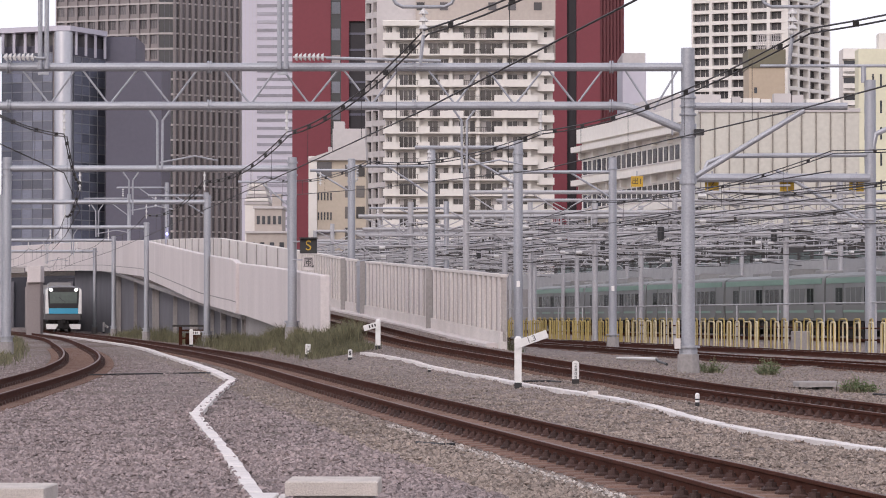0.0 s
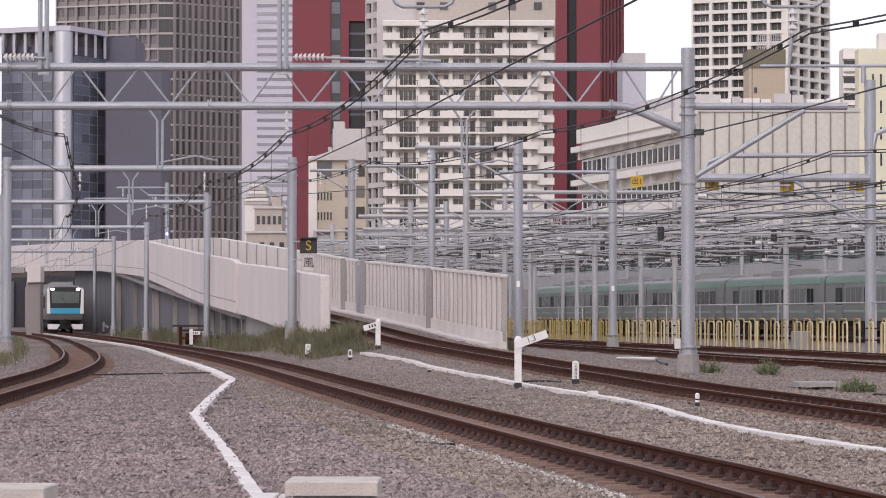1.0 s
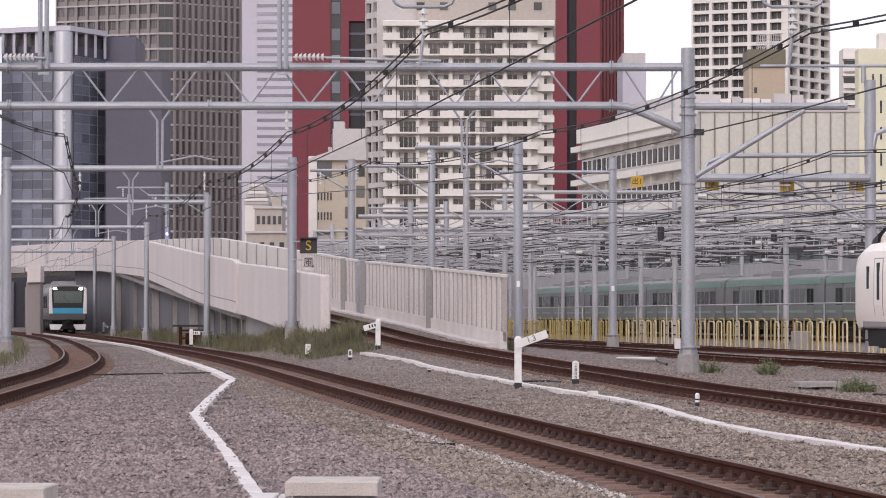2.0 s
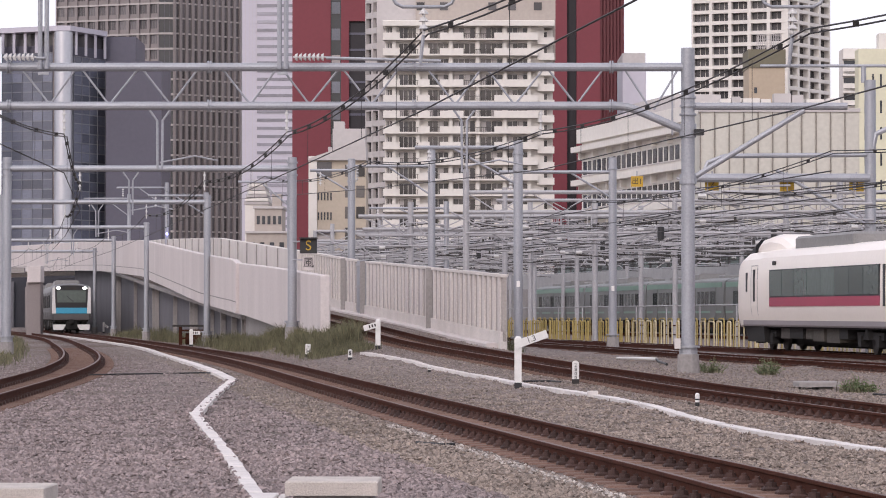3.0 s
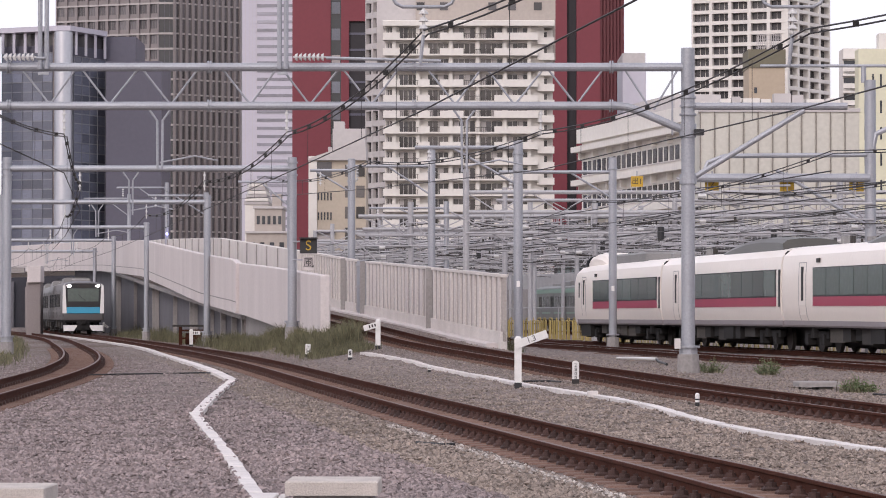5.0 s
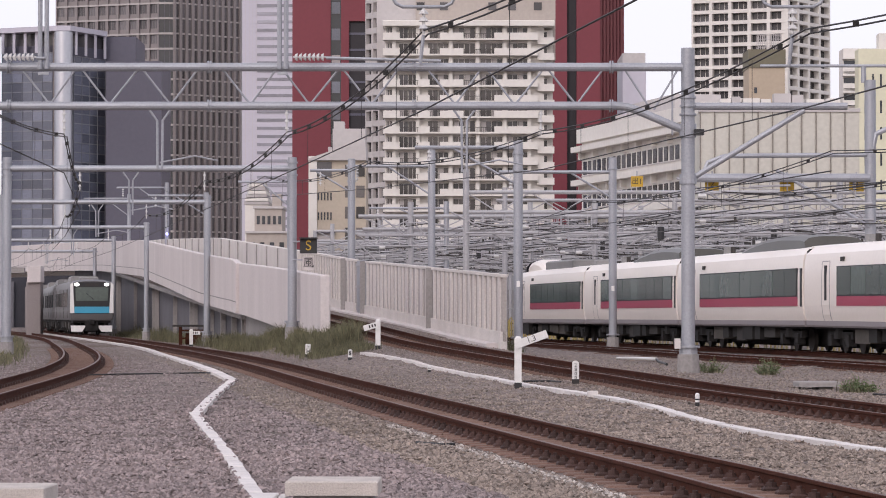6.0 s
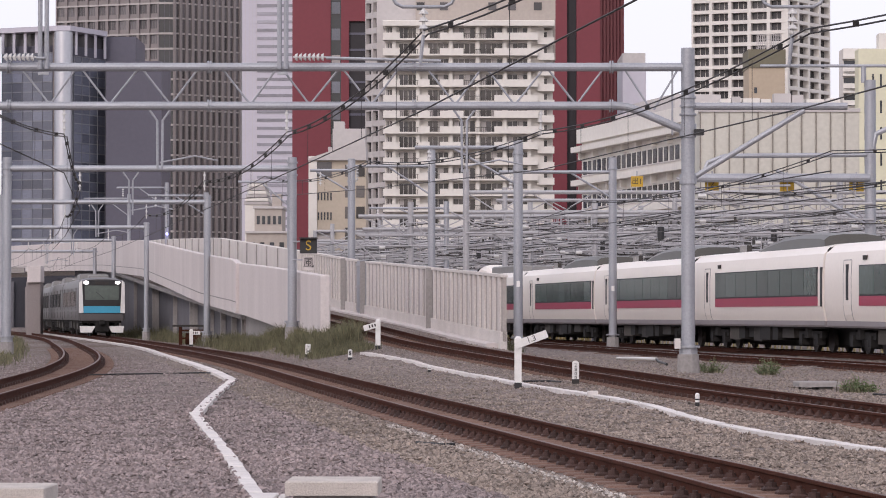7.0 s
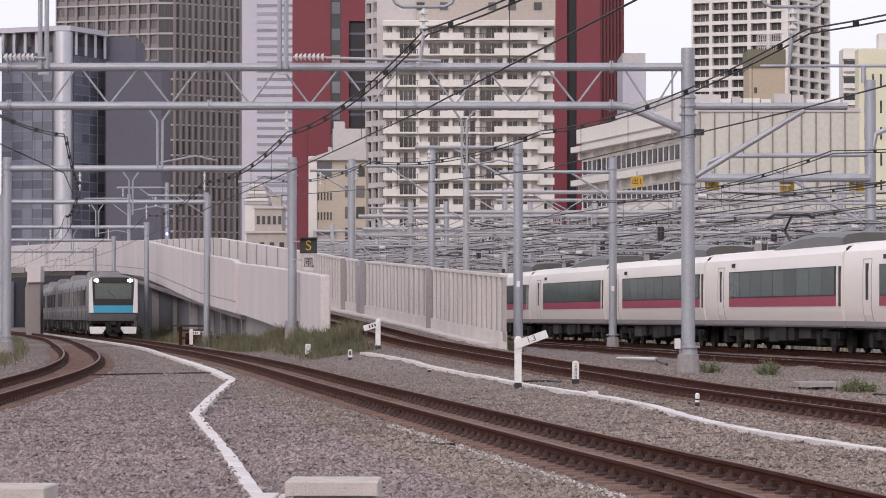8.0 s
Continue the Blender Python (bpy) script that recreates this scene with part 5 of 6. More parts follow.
def yard_gantry(y, x0, x1, beam, truss, posts, seed):
    rnd = random.Random(seed)
    ga = thing("yard_gantry", "distant grey steel gantry over the train yard", "gantry", "yard gantries")
    part("beam", Geo().tube((x0, y, beam), (x1, y, beam), 0.095, 8), STEEL_FAR, ga)
    if truss:
        part("upper_beam", Geo().tube((x0, y, beam + truss), (x1, y, beam + truss), 0.095, 8), STEEL_FAR, ga)
        n = int((x1 - x0) / 1.5)
        for i in range(n):
            a, b = x0 + (x1 - x0) * i / n, x0 + (x1 - x0) * (i + 1) / n
            za, zb = (beam, beam + truss) if i % 2 else (beam + truss, beam)
            part("bracing", Geo().tube((a, y, za), (b, y, zb), 0.035, 5), STEEL_FAR, ga)
    low = Geo()
    low.tube((x0, y - 0.2, beam - 1.0), (x1, y - 0.2, beam - 1.0), 0.06, 6)
    u = x0 + 0.4
    while u < x1 - 1:
        z = beam - rnd.choice((0.35, 0.62, 1.3, 1.55, 1.8))
        w = rnd.uniform(0.7, 2.4)
        low.tube((u, y - 0.25, z), (u + w, y - 0.25, z + rnd.uniform(-0.12, 0.12)), rnd.uniform(0.025, 0.05), 5)
        low.tube((u + w * 0.5, y - 0.22, z), (u + w * 0.5, y - 0.22, beam), 0.025, 5)
        if rnd.random() < 0.22:
            low.tube((u, y - 0.3, z - 0.09), (u + 0.3, y - 0.3, z - 0.09), 0.085, 8, None, 1)
        if rnd.random() < 0.12:
            low.box(u + w, u + w + 0.1, y - 0.35, y - 0.2, z - 0.16, z + 0.03, None, 2)
        if rnd.random() < 0.6:
            low.tube((u, y - 0.32, z - 0.2), (u + w * 1.4, y - 0.32, z - 0.2 + rnd.uniform(-0.3, 0.3)), 0.022, 4, None, 2)
        u += w * rnd.uniform(0.3, 0.7)
    tagged(part("fitting_cluster", low, (STEEL_FAR, INSUL, GEARBOX), ga), kind="stuff")
    for px0 in posts:
        part("post", Geo().tube((px0, y, -0.2), (px0, y, beam + truss + rnd.uniform(0.2, 1.2)), 0.15, 10), STEEL_FAR, ga, smooth=True)
    x = x0 + 0.8
    while x < x1:
        h = rnd.uniform(0.5, 1.2)
        part("hanger", Geo().tube((x, y, beam), (x, y, beam - h), 0.03, 5), STEEL_FAR, ga)
        if rnd.random() < 0.45:
            part("insulator", insulator_geo((x, y, beam - h * 0.3), (x, y, beam - h), 0.075, 3), INSUL, ga)
        if rnd.random() < 0.7:
            s = rnd.choice((-1, 1))
            part("pull_off", Geo().pipe([(x, y, beam - h), (x + s * 0.8, y, beam - h + 0.25), (x + s * 1.5, y, beam - h + 0.1)], 0.035, 5), STEEL_FAR, ga)
        if rnd.random() < 0.04:
            part("counterweight", Geo().tube((x, y - 0.3, beam - 1.3), (x, y - 0.3, beam - 0.7), 0.16, 10), BLACK, ga)
        if rnd.random() < 0.3:
            part("brace", Geo().tube((x, y - 0.1, beam - rnd.uniform(1.2, 2.2)), (x + rnd.choice((-1, 1)) * rnd.uniform(1.8, 3.0), y - 0.1, beam), 0.045, 5), STEEL_FAR, ga)
        x += rnd.uniform(0.9, 2.0)
    return ga


YARD_A = yard_gantry(122, 9.45, 16.6, 6.9, 0, (), 1)
part("main_tube", Geo().tube((9.5, 121.85, 6.9), (16.5, 121.85, 6.9), 0.17, 12), STEEL, YARD_A, smooth=True)
part("post", Geo().tube((9.49, 122, -0.2), (9.49, 122, 7.2), 0.1, 10), STEEL, YARD_A, smooth=True)
part("tall_post", Geo().tube((16.55, 122, -0.2), (16.55, 122, 10.7), 0.22, 14), STEEL, YARD_A, smooth=True)
part("bent_arm", Geo().pipe([(10.0, 121.9, 6.9), (10.25, 121.9, 7.5), (10.9, 121.9, 7.75), (16.4, 121.9, 7.8)], 0.09, 8), STEEL, YARD_A, smooth=True)
part("bent_arm", Geo().pipe([(16.6, 121.9, 7.9), (16.75, 121.9, 8.6), (17.3, 121.9, 8.85), (20, 121.9, 8.85)], 0.11, 8), STEEL, YARD_A, smooth=True)
part("top_arm", Geo().tube((12.3, 122, 11.25), (20, 122, 11.25), 0.06, 8).tube((16.3, 122, 10.6), (16.3, 122, 11.25), 0.1, 8), STEEL, YARD_A)
part("brace", Geo().tube((12.9, 121.8, 7.2), (16.5, 121.8, 5.0), 0.07, 8), STEEL, YARD_A)
yard_gantry(150, 1.1, 24, 6.5, 0.95, (1.1, 11.5, 24), 2)
for i, (y, x0, x1, beam, tr) in enumerate(((164, -4.4, 26, 6.75, 0), (178, 3.0, 30, 7.3, 0.8), (188, -4.8, 34, 6.75, 0.7), (201, -5, 34, 7.0, 0), (212, 4, 36, 6.9, 0.7), (224, -9, 36, 6.9, 0.7), (238, -8, 38, 7.0, 0),
                                           (250, -7, 38, 7.3, 0.8), (262, -11, 40, 6.9, 0.7), (276, -9, 42, 7.1, 0), (290, -12, 44, 7.2, 0.7), (306, -12, 46, 7.0, 0), (322, -13, 48, 7.0, 0.7), (338, -14, 50, 7.6, 0.7))):
    rnd = random.Random(20 + i)
    posts = []
    x = x0 + rnd.uniform(0, 3)
    while x < x1:
        posts.append(x)
        x += rnd.uniform(6.5, 11)
    yard_gantry(y, x0, x1, beam, tr, posts, 40 + i)


def yard_wires():
    th = thing("overhead_wire", "bundle of far overhead wires across the train yard", "overhead wire", "overhead wires")
    rnd = random.Random(9)
    for k in range(9):
        x0 = 9.0 + 4.1 * k
        for z in (6.2, 5.1):
            pts = [Vector((x0 - 0.16 * (y - 122) - (0.0004 * (y - 122) ** 2), y, z + 0.25 + (0.3 * abs(math.sin((y - 122) / 37 * math.pi)) * -1 if z > 6 else 0))) for y in range(100, 330, 9)]
            part("wire", Geo().pipe(pts, 0.02, 4), WIRE, th)


yard_wires()

# ---- parked trains, fence and low wall of the yard ----
PARK = Line([(33.5, 112), (28.4, 140), (22.2, 173), (15.4, 210), (6.6, 265), (-4, 335), (-7, 355)], land)
park_car = commuter_car(False, GREEN)
for i in range(6):
    m = car_pose(PARK, PARK.s_of_y(143) + 20.0 * i)
    if i:
        copy_thing(park_car, m)
    else:
        park_car.matrix_world = m
build_track(PARK, 118, 330, "dark track under the parked train")

yard_wall = thing("yard_wall", "grey concrete retaining wall with a mesh fence on top", "wall", kind="structure")
UPPER = Line([(43.5, 128), (31, 180), (18.5, 236), (7.5, 290), (-5, 355)], lambda y: 3.2)
part("wall", wall_strip(UPPER, 130, 345, -3.2, 0.4, lambda y: 3.9, lambda y: -0.2), CONC_DARK, yard_wall)
part("bank", wall_strip(UPPER, 130, 345, 2.0, 10.2, lambda y: 3.0, lambda y: -0.2), BALLAST, yard_wall)
part("fence_panel", wall_strip(UPPER, 130, 345, -3.34, 0.04, lambda y: 5.05, lambda y: 3.9), mat("pale_mesh_panel", (0.40, 0.395, 0.40), 0.7, 0.1, 0.2, 1.5, 25, 0.1), yard_wall)
for p in UPPER.run(132, 340, 3.0, -3.3):
    part("fence_post", Geo().tube((p.x, p.y, 3.8), (p.x, p.y, 5.1), 0.05, 6), STEEL_FAR, yard_wall)
for z in (4.2, 4.55, 4.9, 5.1):
    part("fence_rail", Geo().pipe([Vector((p.x, p.y, z)) for p in UPPER.run(132, 340, 6.0, -3.3)], 0.03, 5), STEEL_FAR, yard_wall)
upper_car = thing("parked_train_car", "parked dark roofed silver train car behind the wall", "train car", "parked train cars")
part("body", Geo().loft([[(x, y, z) for x, z in arch(1.47, 3.5, 0.9)] for y in (-9.9, 9.9)]), GEARBOX, upper_car, smooth=True)
part("roof", Geo().loft([[(x, y, z) for x, z in ((1.38, 3.3), (0.9, 3.58), (-0.9, 3.58), (-1.38, 3.3))] for y in (-9.8, 9.8)]), GEARBOX, upper_car)
side_panes(upper_car, -9.0, 9.0, 7, 1.9, 2.7, 1.48, 0.35)
for y in (-5, 0, 5):
    part("air_conditioner", Geo().box(-0.9, 0.9, y - 1.3, y + 1.3, 3.5, 3.95, e=0.06), GEARBOX, upper_car)
underfloor(upper_car, [(-4.9, 4.9)], 17, double=False)
bogie(upper_car, -7)
bogie(upper_car, 7)
for i in range(6):
    m = car_pose(UPPER, UPPER.s_of_y(165) + 20.3 * i) @ Matrix.Translation((0.4, 0, -0.15))
    if i:
        copy_thing(upper_car, m)
    else:
        upper_car.matrix_world = m
build_track(UPPER, 132, 340, "dark track on the upper yard level")


def hoop_fence():
    th = thing("hoop_fence", "row of faded yellow tubular hoop barriers", "fence")
    for off, z, mt, y0, y1, step, wd in ((2.7, 1.18, CREAM, 88, 158, 1.7, 0.75), (4.3, 1.3, YELLOW, 100, 215, 1.9, 0.8), (2.7, 1.15, YELLOW, 158, 225, 1.3, 0.7)):
        g = Geo()
        g.pipe([(0, -wd / 2, -0.1), (0, -wd / 2, z - 0.12), (0, -wd / 2 + 0.04, z - 0.03), (0, -wd / 2 + 0.13, z), (0, wd / 2 - 0.13, z), (0, wd / 2 - 0.04, z - 0.03), (0, wd / 2, z - 0.12), (0, wd / 2, -0.1)], 0.034, 7)
        me = g.mesh("hoop", mt, smooth=True)
        s0, s1 = EXPRESS.s_of_y(y0), EXPRESS.s_of_y(y1)
        s = s0
        rnd = random.Random(int(y0))
        while s < s1:
            p, d = EXPRESS.at(s, off)
            o = part("hoop", me, None, th)
            o.matrix_local = Matrix.Translation((p.x, p.y, ground_z(p.x, p.y))) @ Matrix.Rotation(math.atan2(-d.x, d.y) + rnd.uniform(-0.15, 0.15), 4, "Z") @ Matrix.Rotation(rnd.uniform(-0.03, 0.03), 4, "X")
            s += step * rnd.uniform(0.9, 1.12)
    for off, z in ((4.3, 0.5), (4.3, 0.95)):
        part("rail", Geo().pipe([p + Vector((0, 0, z - p.z + ground_z(p.x, p.y))) for p in EXPRESS.run(88, 225, 6, 4.4)], 0.03, 5), RUST, th)
    return th


def cable_rail():
    th = thing("cable_rail", "long pale cable pipe on slim posts beside the yard", "pipe")
    part("pipe", Geo().pipe([Vector((p.x, p.y, 2.08)) for p in EXPRESS.run(90, 235, 5, 4.9)], 0.035, 6), STEEL_FAR, th)
    for p in EXPRESS.run(90, 235, 7.5, 4.9):
        part("post", Geo().tube((p.x, p.y, 0.0), (p.x, p.y, 2.08), 0.035, 6), STEEL_FAR, th)


cable_rail()
hoop_fence()
cab = thing("relay_cabinet", "grey steel trackside relay cabinet", "cabinet")
cx, cy = 14.5, 128
part("body", Geo().box(cx - 0.35, cx + 0.35, cy - 0.3, cy + 0.3, 0.1, 0.95, e=0.03), CONC_DARK, cab)
part("door", Geo().box(cx - 0.3, cx + 0.3, cy - 0.33, cy - 0.3, 0.2, 0.9), CONC_DARK, cab)
part("plinth", Geo().box(cx - 0.4, cx + 0.4, cy - 0.35, cy + 0.35, -0.1, 0.12), CONC_DARK, cab)


# ---- lineside posts and signs ----
def letters(text, size, material, parent, m, name="lettering"):
    """Raised letters in the built-in font, as a mesh."""
    cu = bpy.data.curves.new("text", "FONT")
    cu.body = text
    cu.size = size
    cu.align_x, cu.align_y = "CENTER", "CENTER"
    cu.extrude = 0.004
    cu.space_line = 0.85
    ob = bpy.data.objects.new("text", cu)
    scene.collection.objects.link(ob)
    dg = bpy.context.evaluated_depsgraph_get()
    me = bpy.data.meshes.new_from_object(ob.evaluated_get(dg))
    me.materials.clear()
    me.materials.append(material)
    bpy.data.objects.remove(ob)
    o = part(name, me, None, parent)
    o.matrix_local = m
    return o


FACE = Matrix.Rotation(radians(90), 4, "X")


def gradient_post(x, y, h, arm, tilt, text, label):
    """A white post with a black foot and a tilted number arm; arm is its signed length."""
    z = ground_z(x, y) - 0.02
    th = thing("gradient_post", label, "railway sign", "lineside signs", at=Matrix.Translation((x, y, z)))
    w = 0.075
    part("post", Geo().loft([[(-w, -w, a), (w, -w, a), (w, w, a), (-w, w, a)] for a in (0.09, h - 0.05)] + [[(-w * 0.5, -w * 0.5, h), (w * 0.5, -w * 0.5, h), (w * 0.5, w * 0.5, h), (-w * 0.5, w * 0.5, h)]]), WHITE, th)
    part("foot", Geo().box(-w - 0.004, w + 0.004, -w - 0.004, w + 0.004, -0.15, 0.14), BLACK, th)
    m = Matrix.Translation((0, -w - 0.02, h - 0.17)) @ Matrix.Rotation(radians(-tilt), 4, "Y")
    a0, a1 = (-0.06, arm) if arm > 0 else (arm, 0.06)
    blade = part("arm", Geo().box(a0, a1, -0.015, 0.015, -0.085, 0.085), WHITE, th)
    blade.matrix_local = m
    if text:
        letters(text, 0.17, BLACK, blade, Matrix.Translation(((a0 + a1) / 2, -0.018, 0)) @ FACE)
    else:
        for k in range(3):
            u = a0 + (a1 - a0) * (0.32 + 0.17 * k)
            part("mark", Geo().box(u, u + 0.045, -0.02, -0.014, -0.045, 0.045), GEARBOX, blade)
    return th


gradient_post(1.6, 67.3, 1.13, 0.66, 20, "1.3", "white gradient post with a rising number arm")
gradient_post(-1.97, 95.6, 0.95, -0.45, 16, "", "white gradient post with an arm beside the climbing track")
gradient_post(-11.5, 144, 0.85, 0.42, -1, "", "small white gradient post beside the grass")


def small_post(x, y, h, w, label, cap=True, bars=0, text="", foot=0.1):
    z = ground_z(x, y) - 0.02
    th = thing("marker_post", label, "railway marker", "lineside markers", at=Matrix.Translation((x, y, z)))
    part("post", Geo().box(-w, w, -0.04, 0.04, foot, h - w * 0.5 if cap else h).tube((0, -0.038, h - w), (0, 0.038, h - w), w * 0.99, 14) if cap else Geo().box(-w, w, -0.04, 0.04, foot, h, e=0.01), WHITE, th)
    part("foot", Geo().box(-w - 0.005, w + 0.005, -0.045, 0.045, -0.15, foot), BLACK if foot < 0.11 else GEARBOX, th)
    for i in range(bars):
        zz = foot + (h - foot) * (0.25 + 0.5 * i / max(1, bars))
        part("mark", Geo().box(-w * 0.55, w * 0.55, -0.046, -0.039, zz, zz + 0.035), BLACK, th)
    for i, ch in enumerate(text):
        letters(ch, 0.105, BLACK, th, Matrix.Translation((0, -0.05, h - 0.105 - 0.092 * i)) @ FACE)
    return th


small_post(2.93, 69.7, 0.52, 0.075, "white distance post with black upright digits", True, 0, "2800", 0.11)
small_post(-4.24, 99.1, 0.42, 0.085, "white marker post with a number in the grass", False, 1, "7", 0.1)
small_post(-2.71, 92.1, 0.34, 0.06, "small white marker post with dark marks", True, 3)
gradient_post(-28.2, 262, 0.95, 0.5, -35, "", "small white gradient post with a falling arm")
small_post(-20.2, 212, 0.45, 0.08, "low white marker post below the ramp", False, 0)


def equipment_rack():
    """A low rusted steel rack with a plate on top, stored below the ramp."""
    th = thing("equipment_rack", "low rusty steel rack with a dark plate below the ramp", "rack", at=Matrix.Translation((-12.05, 152, ground_z(-12, 152))))
    part("plate", Geo().box(-0.95, 0.8, -0.5, 0.5, 0.9, 1.0, e=0.015), GEARBOX, th)
    for x in (-0.6, 0.55):
        for y in (-0.4, 0.35):
            part("leg", Geo().box(x - 0.05, x + 0.05, y - 0.05, y + 0.05, -0.1, 0.9), RUST, th)
    for z in (0.3, 0.68):
        part("crossbar", Geo().box(-0.62, 0.57, -0.44, -0.36, z, z + 0.09), RUST, th)
    part("drum", Geo().tube((-0.35, 0.0, 0.32), (0.4, 0.0, 0.32), 0.28, 12), RUST, th, smooth=True)


equipment_rack()


def striped_stub(x, y, h):
    z = ground_z(x, y) - 0.02
    th = thing("boundary_stub", "short black and white striped boundary stub", "railway marker", "striped stubs", at=Matrix.Translation((x, y, z)))
    r = 0.04
    part("post", Geo().tube((0, 0, -0.1), (0, 0, h * 0.35), r, 10), BLACK, th)
    part("stripe", Geo().tube((0, 0, h * 0.35), (0, 0, h * 0.5), r, 10), WHITE, th)
    part("stripe", Geo().tube((0, 0, h * 0.5), (0, 0, h * 0.6), r, 10), BLACK, th)
    part("cap", Geo().tube((0, 0, h * 0.6), (0, 0, h * 0.9), r, 10).tube((0, 0, h * 0.9), (0, 0, h), r, 10, r * 0.4), WHITE, th, smooth=True)


striped_stub(4.45, 55.2, 0.25)
striped_stub(-0.35, 80.5, 0.2)

# the signal board on the second gantry's post
sb = thing("signal_board", "black square board with an amber letter above a dark character", "railway sign")
part("box", Geo().box(-5.07, -4.47, 111.7, 111.95, 3.78, 4.3, e=0.02), BLACK, sb)
letters("S", 0.5, SIGNY, sb, Matrix.Translation((-4.77, 111.68, 4.04)) @ FACE)
part("hood", Geo().box(-5.09, -4.45, 111.5, 111.9, 4.3, 4.34), BLACK, sb)
part("bracket", Geo().tube((-5.36, 111.85, 4.2), (-5.0, 111.85, 4.2), 0.03, 6).tube((-5.36, 111.85, 3.55), (-4.95, 111.85, 3.55), 0.025, 6), STEEL, sb)
part("plate", Geo().box(-4.98, -4.56, 111.78, 111.82, 3.2, 3.66), CONC, sb, "pale plate with a dark character")
letters("\u98a8", 0.4, BLACK, sb, Matrix.Translation((-4.77, 111.76, 3.43)) @ FACE)


def yard_sign(x, y, z, text):
    th = thing("yard_sign", "small amber sign plate hung under a yard beam", "sign", "amber yard signs")
    part("plate", Geo().box(x - 0.28, x + 0.28, y - 0.04, y, z - 0.25, z + 0.25), SIGNY, th)
    part("hanger", Geo().tube((x, y - 0.02, z + 0.25), (x, y - 0.02, z + 0.5), 0.03, 6), STEEL, th)
    letters(text, 0.34, BLACK, th, Matrix.Translation((x, y - 0.05, z)) @ FACE)


yard_sign(9.22, 149.7, 7.95, "\u51fa1")
yard_sign(10.45, 122.3, 6.68, "2")
yard_sign(13.35, 122.3, 6.64, "1")
yard_sign(16.05, 122.3, 6.64, "2")


# ---- cable troughs, slabs and clutter on the ballast ----
def trough(ctrl, y0, y1, w, name_label, lift=0.05, near=75):
    line = Line(ctrl, lambda y: 0.0)
    th = thing("cable_trough", name_label, "cable trough", kind="structure")
    rnd = random.Random(int(y0))
    lid = Geo().box(-w / 2, w / 2, -0.245, 0.245, -0.06, 0.03, e=0.006).mesh("lid", LID)
    s, s1 = line.s_of_y(y0), line.s_of_y(y1)
    g = Geo()
    while s < s1:
        p, d = line.at(s)
        m = Matrix.Translation((p.x + rnd.uniform(-0.006, 0.006), p.y, ground_z(p.x, p.y) + lift + rnd.uniform(-0.004, 0.004))) @ Matrix.Rotation(math.atan2(-d.x, d.y) + rnd.uniform(-0.012, 0.012), 4, "Z") @ Matrix.Rotation(rnd.uniform(-0.012, 0.012), 4, "Y")
        if p.y < near:
            part("lid", lid, None, th).matrix_local = m
        else:
            g.box(-w / 2, w / 2, -0.245, 0.245, -0.06, 0.03, m)
        s += 0.5
    if g.v:
        tagged(part("lids", g, LID, th), kind="stuff")


trough([(-1.6, 28), (-2.08, 32.8), (-2.65, 38.5), (-4.07, 51.7), (-4.2, 52.9)], 28, 52.0, 0.16, "white concrete trough lids in the ballast")
trough([(-4.07, 51.9), (-4.5, 62), (-4.9, 73.1)], 52.2, 73.0, 0.18, "white concrete trough lids turning across the ballast")
trough([(-4.9, 73.3), (-5.94, 82.1), (-7.21, 91.6), (-9.55, 108.6), (-12.94, 135.2), (-16.31, 157.2), (-21.34, 187.8), (-33.0, 258)], 73.5, 250, 0.26, "white concrete trough lids beside the main track", near=100)
trough([(6.2, 31), (5.29, 37.9), (4.32, 44.4), (3.92, 48.6), (3.55, 55), (2.89, 61.2), (1.72, 68.7), (1.01, 74.3), (-0.36, 82.7), (-1.0, 87.1), (-2.45, 94.5)], 31, 94, 0.19, "white concrete trough lids between the tracks", lift=0.028)
BLOCK = mat("rough_block_concrete", (0.52, 0.47, 0.43), 0.9, 0, 0.25, 5, 60, 0.5)
for sx, sy, wx, dz, lab in ((-0.955, 27.0, 0.4, 0.0, "pale concrete slab on a recessed block in the ballast"), (-3.75, 27.0, 0.34, -0.055, "pale concrete slab on a recessed block at the ballast edge")):
    cb2 = thing("concrete_block", lab, "concrete block", "concrete blocks", at=Matrix.Translation((sx, sy, dz)) @ Matrix.Rotation(-0.02, 4, "Z"))
    part("cover_slab", Geo().box(-wx, wx, 0, 0.85, 0.015, 0.137, e=0.012), BLOCK, cb2)
    part("base", Geo().box(-wx + 0.07, wx - 0.05, 0.07, 0.78, -0.35, 0.015), CONC_DARK, cb2)
flat = thing("trough_slab", "broken white concrete trough slab", "concrete slab")
part("slab", Geo().box(-1.66, -1.46, 27.3, 28.1, -0.2, -0.02, e=0.01), LID, flat)
part("slab", Geo().box(-1.45, -1.37, 27.3, 28.05, -0.2, -0.03, e=0.01), LID, flat)
solo("trough_cap", Geo().box(2.78, 2.98, 60.6, 60.9, -0.15, ground_z(2.9, 60.7) + 0.13, e=0.01), LID, "small pale concrete cap beside the trough", "concrete block")
sl = thing("concrete_slab", "grey weathered concrete slab lying on the ballast", "concrete slab", at=Matrix.Translation((7.96, 67.2, ground_z(7.96, 67.2))) @ Matrix.Rotation(0.03, 4, "Z"))
part("slab", Geo().box(-0.44, 0.44, -0.5, 0.5, 0.06, 0.17, e=0.015), CONC_DARK, sl)
part("block", Geo().box(0.0, 0.3, -0.35, 0.2, -0.1, 0.06), CONC_DARK, sl)
pl = thing("conduit", "pale plastic conduit lying on the ballast", "pipe")
